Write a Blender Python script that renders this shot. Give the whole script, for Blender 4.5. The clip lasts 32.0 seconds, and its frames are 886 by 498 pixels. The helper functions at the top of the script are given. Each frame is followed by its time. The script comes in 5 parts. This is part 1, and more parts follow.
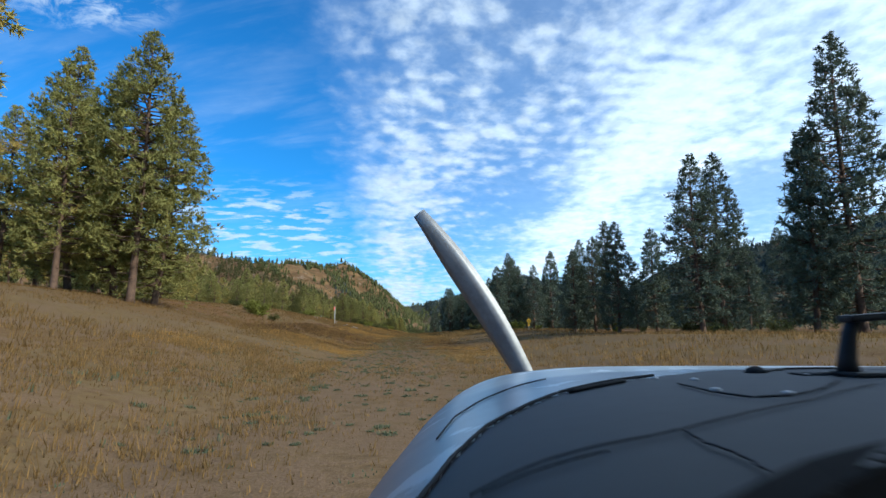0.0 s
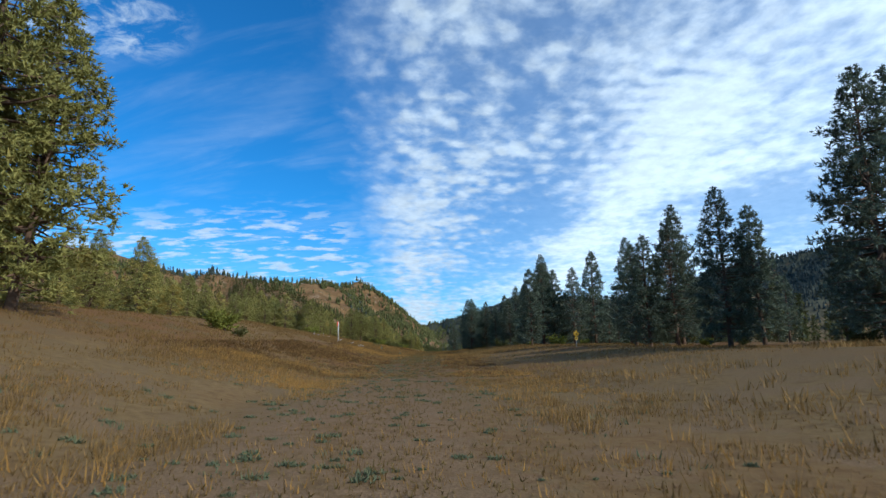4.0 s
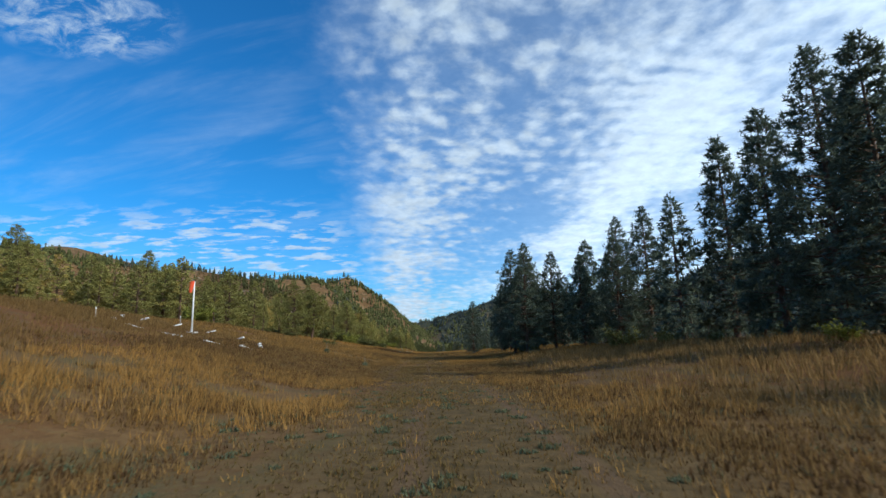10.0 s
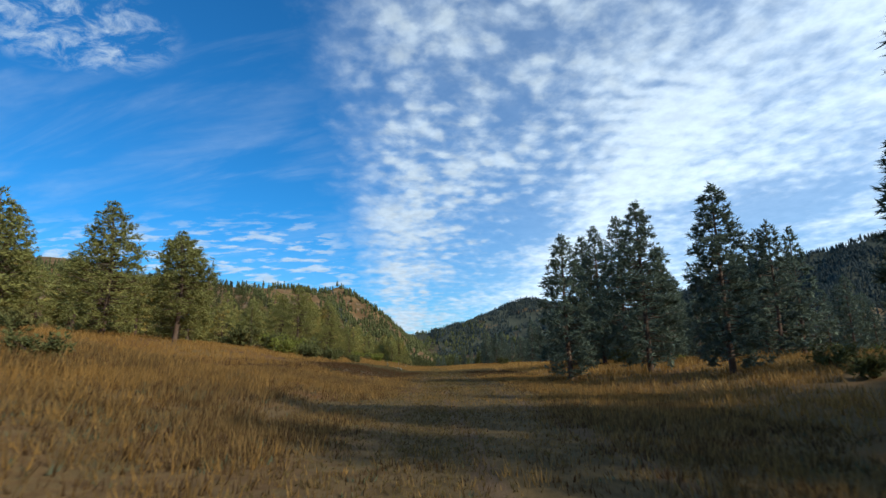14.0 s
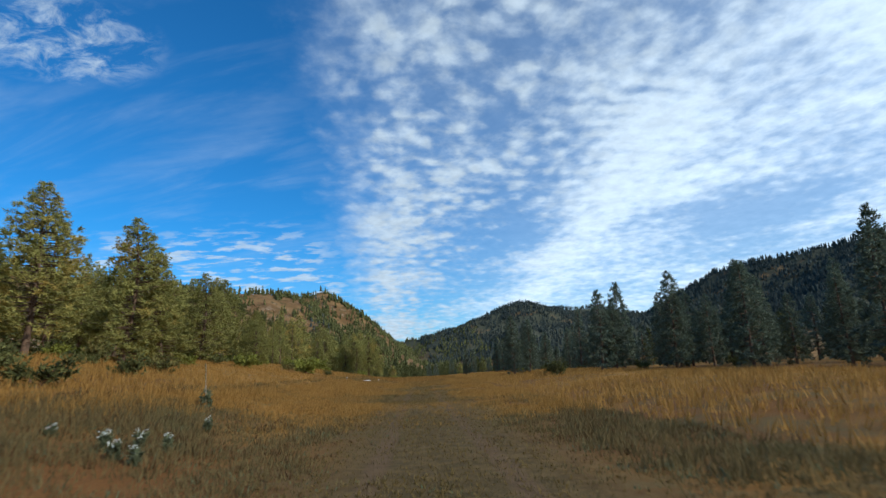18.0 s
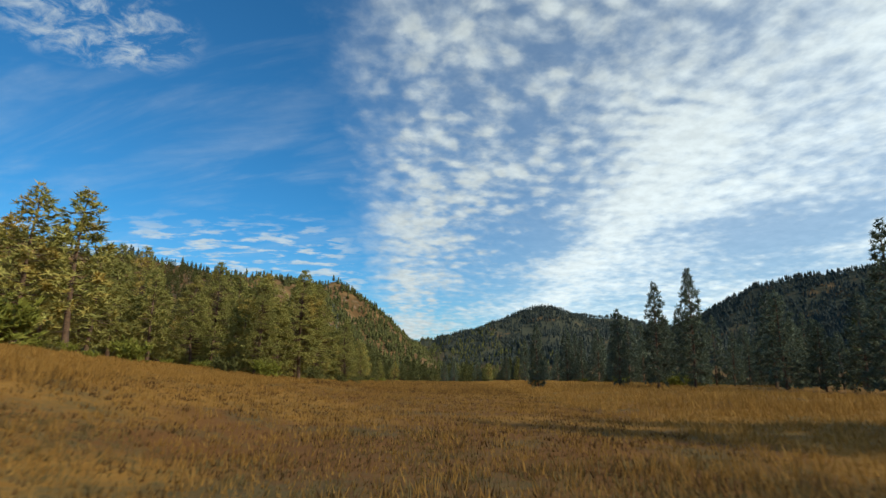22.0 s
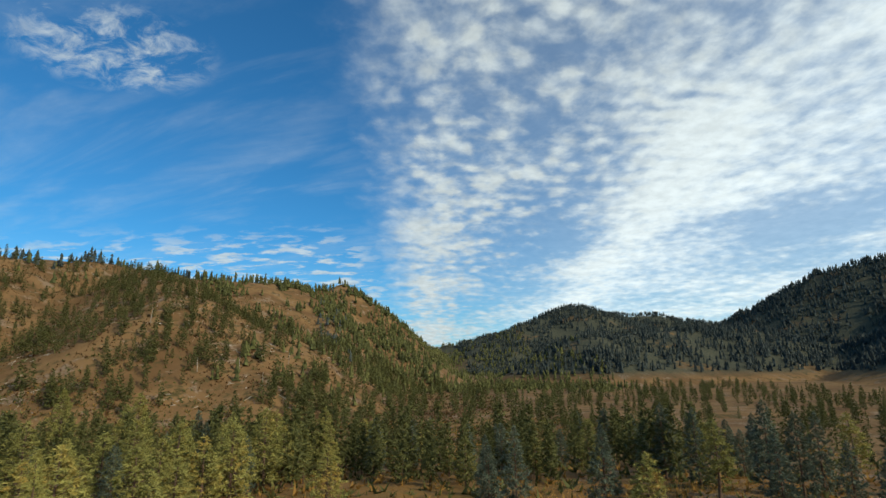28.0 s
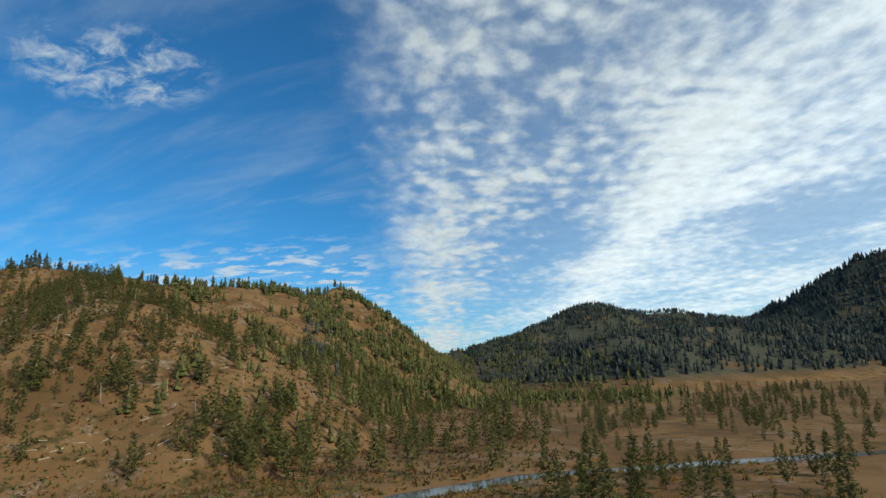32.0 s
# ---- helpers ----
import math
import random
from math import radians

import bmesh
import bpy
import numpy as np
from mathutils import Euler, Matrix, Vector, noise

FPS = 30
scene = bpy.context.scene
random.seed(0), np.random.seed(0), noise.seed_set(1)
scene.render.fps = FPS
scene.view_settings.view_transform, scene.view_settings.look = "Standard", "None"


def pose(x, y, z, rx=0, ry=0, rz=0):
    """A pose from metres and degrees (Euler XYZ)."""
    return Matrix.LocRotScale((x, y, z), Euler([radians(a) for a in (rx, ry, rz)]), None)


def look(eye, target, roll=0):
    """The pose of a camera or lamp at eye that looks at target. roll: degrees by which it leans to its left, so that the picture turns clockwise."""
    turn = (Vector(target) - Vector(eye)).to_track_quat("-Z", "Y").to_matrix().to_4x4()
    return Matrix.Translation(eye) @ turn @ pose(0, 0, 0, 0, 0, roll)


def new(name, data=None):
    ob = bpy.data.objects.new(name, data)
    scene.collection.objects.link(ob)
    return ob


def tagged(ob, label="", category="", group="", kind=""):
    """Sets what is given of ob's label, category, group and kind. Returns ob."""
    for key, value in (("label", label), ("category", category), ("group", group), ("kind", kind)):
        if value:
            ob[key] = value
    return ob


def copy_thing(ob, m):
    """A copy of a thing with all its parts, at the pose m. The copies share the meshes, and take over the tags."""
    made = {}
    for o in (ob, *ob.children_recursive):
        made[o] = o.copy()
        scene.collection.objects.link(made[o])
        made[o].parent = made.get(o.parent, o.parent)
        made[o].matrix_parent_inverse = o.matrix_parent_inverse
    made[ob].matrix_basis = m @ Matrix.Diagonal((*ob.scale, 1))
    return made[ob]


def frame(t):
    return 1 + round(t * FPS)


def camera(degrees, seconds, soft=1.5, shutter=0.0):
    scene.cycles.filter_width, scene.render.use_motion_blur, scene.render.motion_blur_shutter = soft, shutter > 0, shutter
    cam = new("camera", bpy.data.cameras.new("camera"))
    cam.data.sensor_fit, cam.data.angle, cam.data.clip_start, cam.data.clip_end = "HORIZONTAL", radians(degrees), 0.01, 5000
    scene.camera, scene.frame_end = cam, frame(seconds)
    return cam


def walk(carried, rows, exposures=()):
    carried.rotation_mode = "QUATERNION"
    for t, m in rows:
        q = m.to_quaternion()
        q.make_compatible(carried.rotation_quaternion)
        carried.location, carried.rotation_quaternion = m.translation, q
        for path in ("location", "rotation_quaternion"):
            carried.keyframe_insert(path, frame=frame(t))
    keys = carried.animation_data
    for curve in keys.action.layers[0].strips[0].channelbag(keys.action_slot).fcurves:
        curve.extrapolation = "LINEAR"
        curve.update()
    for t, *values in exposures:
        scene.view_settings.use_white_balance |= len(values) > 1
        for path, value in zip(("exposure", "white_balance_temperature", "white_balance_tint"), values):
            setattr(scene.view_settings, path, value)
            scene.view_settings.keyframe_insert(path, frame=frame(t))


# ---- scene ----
cam = camera(79.0, 32.0, 1.5, 0.12)
PATH = [
    (0.0, pose(0.00, 0.00, 1.80, 98.71, 0.14, -2.98)),
    (0.5, pose(0.12, 1.31, 1.74, 99.29, 0.29, -2.95)),
    (1.0, pose(0.25, 2.89, 1.69, 100.02, 0.11, -2.81)),
    (1.5, pose(0.37, 4.81, 1.65, 99.47, 0.20, -2.28)),
    (2.0, pose(0.46, 7.10, 1.63, 99.54, 0.24, -1.72)),
    (2.5, pose(0.49, 9.77, 1.62, 99.21, 0.08, -1.30)),
    (3.0, pose(0.46, 12.82, 1.62, 99.81, 0.24, -1.36)),
    (3.5, pose(0.37, 16.22, 1.62, 100.74, 1.08, -1.11)),
    (5.5, pose(-1.14, 35.28, 1.74, 100.07, -0.54, -1.48)),
    (6.0, pose(-1.42, 41.38, 1.73, 100.31, 0.24, -1.84)),
    (6.5, pose(-1.65, 47.75, 1.71, 100.79, -0.18, -2.10)),
    (7.0, pose(-1.79, 54.33, 1.72, 100.72, 1.47, -1.62)),
    (7.5, pose(-1.89, 61.13, 1.75, 100.84, 1.65, -1.87)),
    (8.0, pose(-1.96, 68.13, 1.82, 100.88, 1.18, -2.39)),
    (8.5, pose(-1.98, 75.26, 1.93, 100.83, 2.23, -2.50)),
    (9.0, pose(-1.96, 82.45, 2.05, 101.06, 1.62, -2.45)),
    (9.5, pose(-1.92, 89.69, 2.18, 100.36, 1.08, -2.44)),
    (10.0, pose(-1.92, 97.06, 2.28, 100.44, 1.39, -2.13)),
    (10.5, pose(-2.04, 104.62, 2.36, 100.84, 1.89, -2.14)),
    (11.0, pose(-2.26, 112.27, 2.39, 100.93, 1.18, -2.15)),
    (11.5, pose(-2.47, 119.97, 2.39, 101.13, 1.64, -2.01)),
    (12.0, pose(-2.61, 127.67, 2.37, 101.04, 1.11, -1.82)),
    (12.5, pose(-2.65, 135.40, 2.37, 101.11, 0.84, -1.85)),
    (13.0, pose(-2.57, 143.24, 2.39, 101.12, 0.74, -2.01)),
    (13.5, pose(-2.47, 151.32, 2.43, 101.48, 1.43, -2.07)),
    (15.5, pose(-0.91, 187.15, 2.87, 102.36, 0.85, -3.87)),
    (16.0, pose(-0.56, 197.00, 2.91, 102.93, 2.64, -4.50)),
    (16.5, pose(-0.23, 207.12, 2.92, 102.77, 2.97, -5.17)),
    (17.0, pose(0.07, 217.50, 2.91, 102.86, 3.21, -4.83)),
    (17.5, pose(0.35, 228.12, 2.85, 102.41, 2.87, -4.17)),
    (18.0, pose(0.66, 238.97, 2.76, 102.44, 2.59, -3.42)),
    (18.5, pose(0.98, 249.98, 2.61, 102.64, 2.47, -2.92)),
    (19.0, pose(1.30, 261.08, 2.45, 102.17, 2.65, -2.57)),
    (19.5, pose(1.62, 272.30, 2.29, 101.85, 2.41, -2.49)),
    (20.0, pose(1.93, 283.72, 2.16, 101.49, 1.87, -2.67)),
    (20.5, pose(2.20, 295.38, 2.17, 101.86, 0.33, -2.65)),
    (21.0, pose(2.50, 307.29, 2.20, 102.37, -0.58, -2.50)),
    (21.5, pose(2.87, 319.38, 2.25, 102.58, -0.85, -2.43)),
    (22.0, pose(3.25, 331.67, 2.29, 102.67, -1.02, -1.94)),
    (22.5, pose(3.65, 344.09, 2.37, 102.56, -0.97, -1.44)),
    (23.0, pose(4.04, 356.61, 2.51, 102.53, -0.44, -1.11)),
    (23.5, pose(4.36, 369.30, 2.70, 102.55, -0.10, -0.52)),
    (24.0, pose(4.71, 382.14, 3.17, 102.53, 0.07, -0.49)),
    (24.5, pose(5.07, 395.15, 3.84, 102.55, 0.18, -0.59)),
    (25.0, pose(5.42, 408.35, 4.58, 102.73, -0.21, -0.86)),
    (25.5, pose(5.76, 421.73, 5.31, 102.81, 0.12, -0.89)),
    (27.5, pose(6.82, 476.87, 13.21, 103.06, 0.67, 0.18)),
    (28.0, pose(6.90, 491.10, 14.47, 103.19, 0.77, 0.46)),
    (28.5, pose(6.93, 505.51, 15.62, 103.38, 1.03, 0.71)),
    (29.0, pose(6.90, 520.09, 16.68, 103.45, 1.36, 0.79)),
    (29.5, pose(6.82, 534.84, 17.64, 103.63, 1.71, 0.95)),
    (30.0, pose(6.68, 549.75, 18.54, 103.76, 2.15, 1.13)),
    (30.5, pose(6.47, 564.82, 19.38, 103.79, 2.29, 1.29)),
    (31.0, pose(6.22, 580.05, 20.19, 103.73, 1.90, 1.33)),
    (31.5, pose(5.94, 595.44, 20.98, 103.74, 2.23, 1.42)),
    (32.0, pose(5.64, 611.02, 21.77, 103.79, 2.62, 1.48)),
]
# white balance drifts from cool to neutral during the run
TONE = [(0.0, 0.36, 5580.0, 4.0), (3.0, 0.22, 5580.0, 4.0), (6.0, 0.05, 5650.0, 4.0), (9.0, 0.05, 5700.0, 4.0), (12.0, 0.10, 5800.0, 4.0), (16.0, 0.08, 5850.0, 4.0), (18.0, 0.0, 5800.0, 3.5), (22.0, 0.0, 6800.0, 2.0), (26.0, 0.02, 6950.0, 2.0), (32.0, 0.0, 6750.0, 2.0)]
walk(cam, PATH, TONE)


# ---- world, sun ----
SUN_AZ, SUN_EL = 127.0, 31.0          # degrees: clockwise from +y, above the horizon
world = bpy.data.worlds.new("sky")
scene.world = world
world.use_nodes = True
wt = world.node_tree
wt.nodes.clear()


class Net:
    """Short hand for node trees."""

    def __init__(self, tree):
        self.t = tree

    def link(self, a, b):
        self.t.links.new(a, b)

    def put(self, sock, v):
        if isinstance(v, bpy.types.NodeSocket):
            self.link(v, sock)
        else:
            sock.default_value = v

    def math(self, op, a, b=0.0, clamp=False):
        nd = self.t.nodes.new("ShaderNodeMath")
        nd.operation, nd.use_clamp = op, clamp
        self.put(nd.inputs[0], a)
        self.put(nd.inputs[1], b)
        return nd.outputs[0]

    def ramp(self, v, lo, hi, a=0.0, b=1.0):
        nd = self.t.nodes.new("ShaderNodeMapRange")
        nd.interpolation_type = "SMOOTHSTEP"
        for i, q in enumerate((v, lo, hi, a, b)):
            self.put(nd.inputs[i], q)
        return nd.outputs[0]

    def noise(self, vec, scale, detail=4.0, rough=0.55, distort=0.0):
        nd = self.t.nodes.new("ShaderNodeTexNoise")
        self.put(nd.inputs["Vector"], vec)
        nd.inputs["Scale"].default_value = scale
        nd.inputs["Detail"].default_value = detail
        nd.inputs["Roughness"].default_value = rough
        nd.inputs["Distortion"].default_value = distort
        return nd.outputs["Fac"]

    def mix(self, f, a, b):
        nd = self.t.nodes.new("ShaderNodeMix")
        nd.data_type = "RGBA"
        self.put(nd.inputs[0], f)
        for s, v in ((nd.inputs[6], a), (nd.inputs[7], b)):
            self.put(s, v if isinstance(v, bpy.types.NodeSocket) else (*v, 1.0))
        return nd.outputs[2]

    def vmath(self, op, a, b):
        nd = self.t.nodes.new("ShaderNodeVectorMath")
        nd.operation = op
        self.put(nd.inputs[0], a)
        self.put(nd.inputs[1], b)
        return nd.outputs[0]

    def comb(self, x, y, z=0.0):
        nd = self.t.nodes.new("ShaderNodeCombineXYZ")
        for s, v in zip(nd.inputs, (x, y, z)):
            self.put(s, v)
        return nd.outputs[0]

    def sep(self, v):
        nd = self.t.nodes.new("ShaderNodeSeparateXYZ")
        self.link(v, nd.inputs[0])
        return nd.outputs


W = Net(wt)
sky = wt.nodes.new("ShaderNodeTexSky")
sky.sky_type, sky.sun_disc = "NISHITA", False
sky.sun_elevation, sky.sun_rotation = radians(SUN_EL), radians(SUN_AZ)
sky.air_density, sky.dust_density, sky.ozone_density = 1.0, 0.4, 2.5
coord = wt.nodes.new("ShaderNodeTexCoord")
dx, dy, dz = W.sep(coord.outputs["Generated"])
# the cloud deck: directions laid out on a level sheet overhead
zz = W.math("ADD", W.math("MAXIMUM", dz, 0.0), 0.03)
px, py = W.math("DIVIDE", dx, zz), W.math("DIVIDE", dy, zz)
deck = W.comb(px, py)
# the puffs have depth of their own, so they flatten less towards the skyline
zr = W.math("ADD", W.math("MAXIMUM", dz, 0.0), 0.17)
qx, qy = W.math("DIVIDE", dx, zr), W.math("DIVIDE", dy, zr)
thick_deck = W.comb(qx, qy)
warp = W.noise(thick_deck, 1.3, 3.0)
rows_of_puffs = W.comb(W.math("ADD", W.math("MULTIPLY", qx, 1.05), W.math("MULTIPLY", warp, 0.12)),
                       W.math("ADD", qy, W.math("MULTIPLY", warp, 0.16)))
puff = W.noise(rows_of_puffs, 9.5, 5.0, 0.54, 0.25)
small_puff = W.noise(rows_of_puffs, 17.0, 4.0, 0.52, 0.15)
cells = wt.nodes.new("ShaderNodeTexVoronoi")
cells.feature = "SMOOTH_F1"
cells.inputs["Scale"].default_value, cells.inputs["Smoothness"].default_value, cells.inputs["Randomness"].default_value = 12.5, 0.5, 0.9
W.link(W.vmath("ADD", rows_of_puffs, W.comb(W.math("MULTIPLY", W.noise(thick_deck, 24.0, 3.0), 0.035), W.math("MULTIPLY", W.noise(thick_deck, 21.0, 3.0), 0.035))), cells.inputs["Vector"])
flock = W.ramp(cells.outputs["Distance"], 0.10, 0.62, 1.0, 0.0)
big = W.noise(thick_deck, 1.6, 4.0, 0.55)
fine = W.noise(thick_deck, 16.0, 4.0, 0.6, 0.1)
edge_line = W.math("ADD", W.math("ADD", px, W.math("MULTIPLY", py, 0.075)), 0.27)
edge_line = W.math("ADD", edge_line, W.math("MULTIPLY", W.math("SUBTRACT", W.noise(thick_deck, 4.2, 6.0, 0.62), 0.5), 0.60))
sheet = W.ramp(edge_line, -0.04, 0.42)
toward = W.ramp(px, 0.1, 1.7)
# puffs along the edge of the sheet, a thin even veil with long soft streaks deeper in
puffy = W.ramp(edge_line, 0.35, 1.9, 1.0, 0.25)
along_s = W.math("MULTIPLY", W.math("SUBTRACT", qx, qy), 0.30)
across_s = W.math("ADD", qx, W.math("MULTIPLY", qy, 0.9))
streak = W.noise(W.comb(along_s, across_s), 2.6, 6.0, 0.55, 0.4)
lumps = W.math("ADD", W.math("ADD", W.math("MULTIPLY", puff, 0.38), W.math("MULTIPLY", small_puff, 0.26)), W.math("ADD", W.math("MULTIPLY", flock, 0.15), 0.055))
veils = W.math("ADD", W.math("MULTIPLY", streak, 0.50), W.math("MULTIPLY", small_puff, 0.30))
soft = W.math("ADD", W.math("MULTIPLY", puffy, lumps), W.math("MULTIPLY", W.math("SUBTRACT", 1.0, puffy), veils))
# fine parallel ripples across part of the sheet
wave = W.math("SINE", W.math("MULTIPLY", W.math("ADD", W.math("ADD", qy, W.math("MULTIPLY", qx, 0.05)), W.math("MULTIPLY", warp, 0.34)), 84.0))
rippled = W.math("MULTIPLY", W.math("MULTIPLY", W.ramp(W.noise(thick_deck, 2.3, 3.0, 0.5), 0.46, 0.66), W.ramp(edge_line, 0.35, 0.8)), W.ramp(dz, 0.20, 0.42))
soft = W.math("ADD", soft, W.math("MULTIPLY", W.math("MULTIPLY", wave, rippled), 0.042))
cover = W.math("ADD", soft, W.math("SUBTRACT", W.math("MULTIPLY", big, 0.52), 0.10))
cover = W.math("ADD", cover, W.math("MULTIPLY", toward, W.ramp(dz, 0.20, 0.62, 0.04, 0.20)))


# broad forms: a bright plume on the edge, a bright band that climbs to the side, thinner cloud beneath it
def swell(at, width, amount, near, far):
    return W.math("MULTIPLY", W.math("MULTIPLY", W.ramp(W.math("ABSOLUTE", W.math("SUBTRACT", qx, at)), 0.0, width, 1.0, 0.0), amount), W.ramp(qy, near, far))


for form in (swell(-0.12, 0.30, 0.10, 1.5, 2.1), swell(0.42, 0.28, -0.07, 1.6, 2.3), swell(0.80, 0.20, 0.08, 1.0, 1.6), swell(1.32, 0.50, -0.06, 1.2, 1.9)):
    cover = W.math("ADD", cover, form)
deck_mask = W.math("MULTIPLY", W.ramp(cover, 0.46, 0.74, W.math("ADD", W.math("MULTIPLY", toward, 0.14), 0.20), 0.96), sheet)
# high wisps on the clear side
wx = W.math("ADD", px, 0.97)
wy = W.math("SUBTRACT", py, 1.40)
wr = W.math("ADD", W.math("MULTIPLY", wx, wx), W.math("MULTIPLY", W.math("MULTIPLY", wy, wy), 1.4))
wisp = W.math("MULTIPLY", W.ramp(wr, 0.0, 0.11, 1.0, 0.0), W.ramp(W.noise(W.comb(W.math("ADD", W.math("MULTIPLY", px, 0.7), W.math("MULTIPLY", py, 1.5)), W.math("SUBTRACT", px, W.math("MULTIPLY", py, 0.4))), 7.5, 7.0, 0.66, 0.5), 0.40, 0.70))
# faint threads of high cloud over the blue
thread = W.math("MULTIPLY", W.ramp(W.noise(W.comb(W.math("ADD", W.math("MULTIPLY", qx, 0.35), W.math("MULTIPLY", qy, 1.1)), W.math("SUBTRACT", W.math("MULTIPLY", qx, 0.3), W.math("MULTIPLY", qy, 0.1))), 3.6, 7.0, 0.58, 0.4), 0.46, 0.74), 0.20)
thread = W.math("MULTIPLY", thread, W.ramp(px, -0.2, -0.5))
# a low row of small clouds near the skyline
low = W.math("MULTIPLY", W.math("MULTIPLY", W.ramp(py, 2.9, 3.9), W.ramp(py, 9.5, 6.5, 0.0, 1.0)), W.ramp(px, -0.3, -0.9))
low = W.math("MULTIPLY", low, W.ramp(px, -5.0, -3.2))
bank = W.math("MULTIPLY", low, W.ramp(W.noise(W.comb(W.math("MULTIPLY", qx, 0.8), W.math("MULTIPLY", qy, 1.5)), 8.0, 6.0, 0.58, 0.15), 0.47, 0.62))
veil = W.math("MULTIPLY", W.ramp(dz, 0.26, 0.02), 0.24)
mask = W.math("MAXIMUM", W.math("MAXIMUM", deck_mask, W.math("MULTIPLY", wisp, 0.75)), W.math("MULTIPLY", bank, 0.8))
mask = W.math("MAXIMUM", W.math("MAXIMUM", mask, thread), veil)
mask = W.math("MULTIPLY", mask, W.ramp(dz, -0.02, 0.03), clamp=True)
shade = W.math("ADD", W.ramp(fine, 0.25, 0.75, 0.84, 1.08), W.math("MULTIPLY", toward, 0.40))
white = W.vmath("MULTIPLY", (4.15, 4.6, 5.1), W.comb(shade, shade, shade))
blue = W.vmath("MULTIPLY", sky.outputs[0], (0.185, 0.58, 0.865))
bg = wt.nodes.new("ShaderNodeBackground")
bg.inputs["Strength"].default_value = 0.155
W.link(W.mix(mask, blue, white), bg.inputs["Color"])
wo = wt.nodes.new("ShaderNodeOutputWorld")
W.link(bg.outputs[0], wo.inputs[0])

sun = new("sun", bpy.data.lights.new("sun", "SUN"))
sun.data.energy, sun.data.angle, sun.data.color = 3.3, radians(1.5), (1.0, 0.90, 0.76)
sd = Vector((math.sin(radians(SUN_AZ)) * math.cos(radians(SUN_EL)), math.cos(radians(SUN_AZ)) * math.cos(radians(SUN_EL)), math.sin(radians(SUN_EL))))
sun.matrix_basis = look((0, 0, 0), -sd)


# ---- materials ----
def material(name, rough=0.8, metal=0.0):
    m = bpy.data.materials.new(name)
    m.use_nodes = True
    k = Net(m.node_tree)
    b = m.node_tree.nodes["Principled BSDF"]
    b.inputs["Roughness"].default_value = rough
    b.inputs["Metallic"].default_value = metal
    return m, k, b


def position(k):
    return k.t.nodes.new("ShaderNodeNewGeometry").outputs["Position"]


def bump(k, b, height, strength, distance):
    nd = k.t.nodes.new("ShaderNodeBump")
    nd.inputs["Strength"].default_value, nd.inputs["Distance"].default_value = strength, distance
    k.link(height, nd.inputs["Height"])
    k.link(nd.outputs[0], b.inputs["Normal"])


def plain(name, colour, rough=0.6, metal=0.0, vary=0.25, scale=8.0, relief=0.0):
    """A surface of one colour with stains at two scales."""
    m, k, b = material(name, rough, metal)
    tc = k.t.nodes.new("ShaderNodeTexCoord").outputs["Object"]
    f = k.math("ADD", k.math("MULTIPLY", k.noise(tc, scale, 5.0), 0.6), k.math("MULTIPLY", k.noise(tc, scale * 7, 3.0), 0.4))
    dark = tuple(c * (1 - vary) for c in colour)
    light = tuple(min(1.0, c * (1 + vary)) for c in colour)
    k.link(k.mix(k.ramp(f, 0.3, 0.7), dark, light), b.inputs["Base Color"])
    if relief:
        bump(k, b, f, 0.6, relief)
    return m


def leafy(name, dark, light, dry, through_light=0.25, dry_share=0.62):
    """Needles, leaves and blades: each clump its own shade, each plant its own tint."""
    m, k, b = material(name, 0.75)
    geo = k.t.nodes.new("ShaderNodeNewGeometry")
    info = k.t.nodes.new("ShaderNodeObjectInfo")
    isl = geo.outputs["Random Per Island"]
    c = k.mix(isl, dark, light)
    blot = k.noise(geo.outputs["Position"], 0.35, 3.0)
    c = k.mix(k.ramp(k.math("ADD", k.math("MULTIPLY", blot, 0.8), k.math("MULTIPLY", info.outputs["Random"], 0.14)), dry_share, dry_share + 0.22), c, dry)
    hs = k.t.nodes.new("ShaderNodeHueSaturation")
    k.put(hs.inputs["Value"], k.math("ADD", k.math("MULTIPLY", info.outputs["Random"], 0.34), 0.83))
    k.link(c, hs.inputs["Color"])
    k.link(hs.outputs[0], b.inputs["Base Color"])
    b.inputs["Specular IOR Level"].default_value = 0.12
    tr = k.t.nodes.new("ShaderNodeBsdfTranslucent")
    k.link(hs.outputs[0], tr.inputs["Color"])
    ms = k.t.nodes.new("ShaderNodeMixShader")
    ms.inputs[0].default_value = through_light
    k.link(b.outputs[0], ms.inputs[1])
    k.link(tr.outputs[0], ms.inputs[2])
    k.link(ms.outputs[0], m.node_tree.nodes["Material Output"].inputs[0])
    return m


NEEDLES = leafy("pine_needles", (0.212, 0.208, 0.064), (0.395, 0.362, 0.108), (0.46, 0.32, 0.084), 0.20, 0.49)
# darker copy of the pine needles, with the trees' shade put into its colour
NEEDLES_SHADE_TONED = leafy("shade_toned_needles", (0.090, 0.115, 0.086), (0.185, 0.212, 0.136), (0.18, 0.15, 0.07), 0.25, 0.68)
# distant haze and shade put into the needle colour as a dark blue tint
HAZE_NEEDLES = leafy("haze_tinted_needles", (0.046, 0.062, 0.060), (0.100, 0.116, 0.100), (0.14, 0.11, 0.06), 0.30, 0.70)
FAR_NEEDLES = leafy("far_needles", (0.074, 0.080, 0.030), (0.152, 0.150, 0.050), (0.21, 0.150, 0.046), 0.20)
SHRUB = leafy("shrub_leaves", (0.085, 0.090, 0.032), (0.185, 0.180, 0.060), (0.27, 0.21, 0.07), 0.22, 0.52)
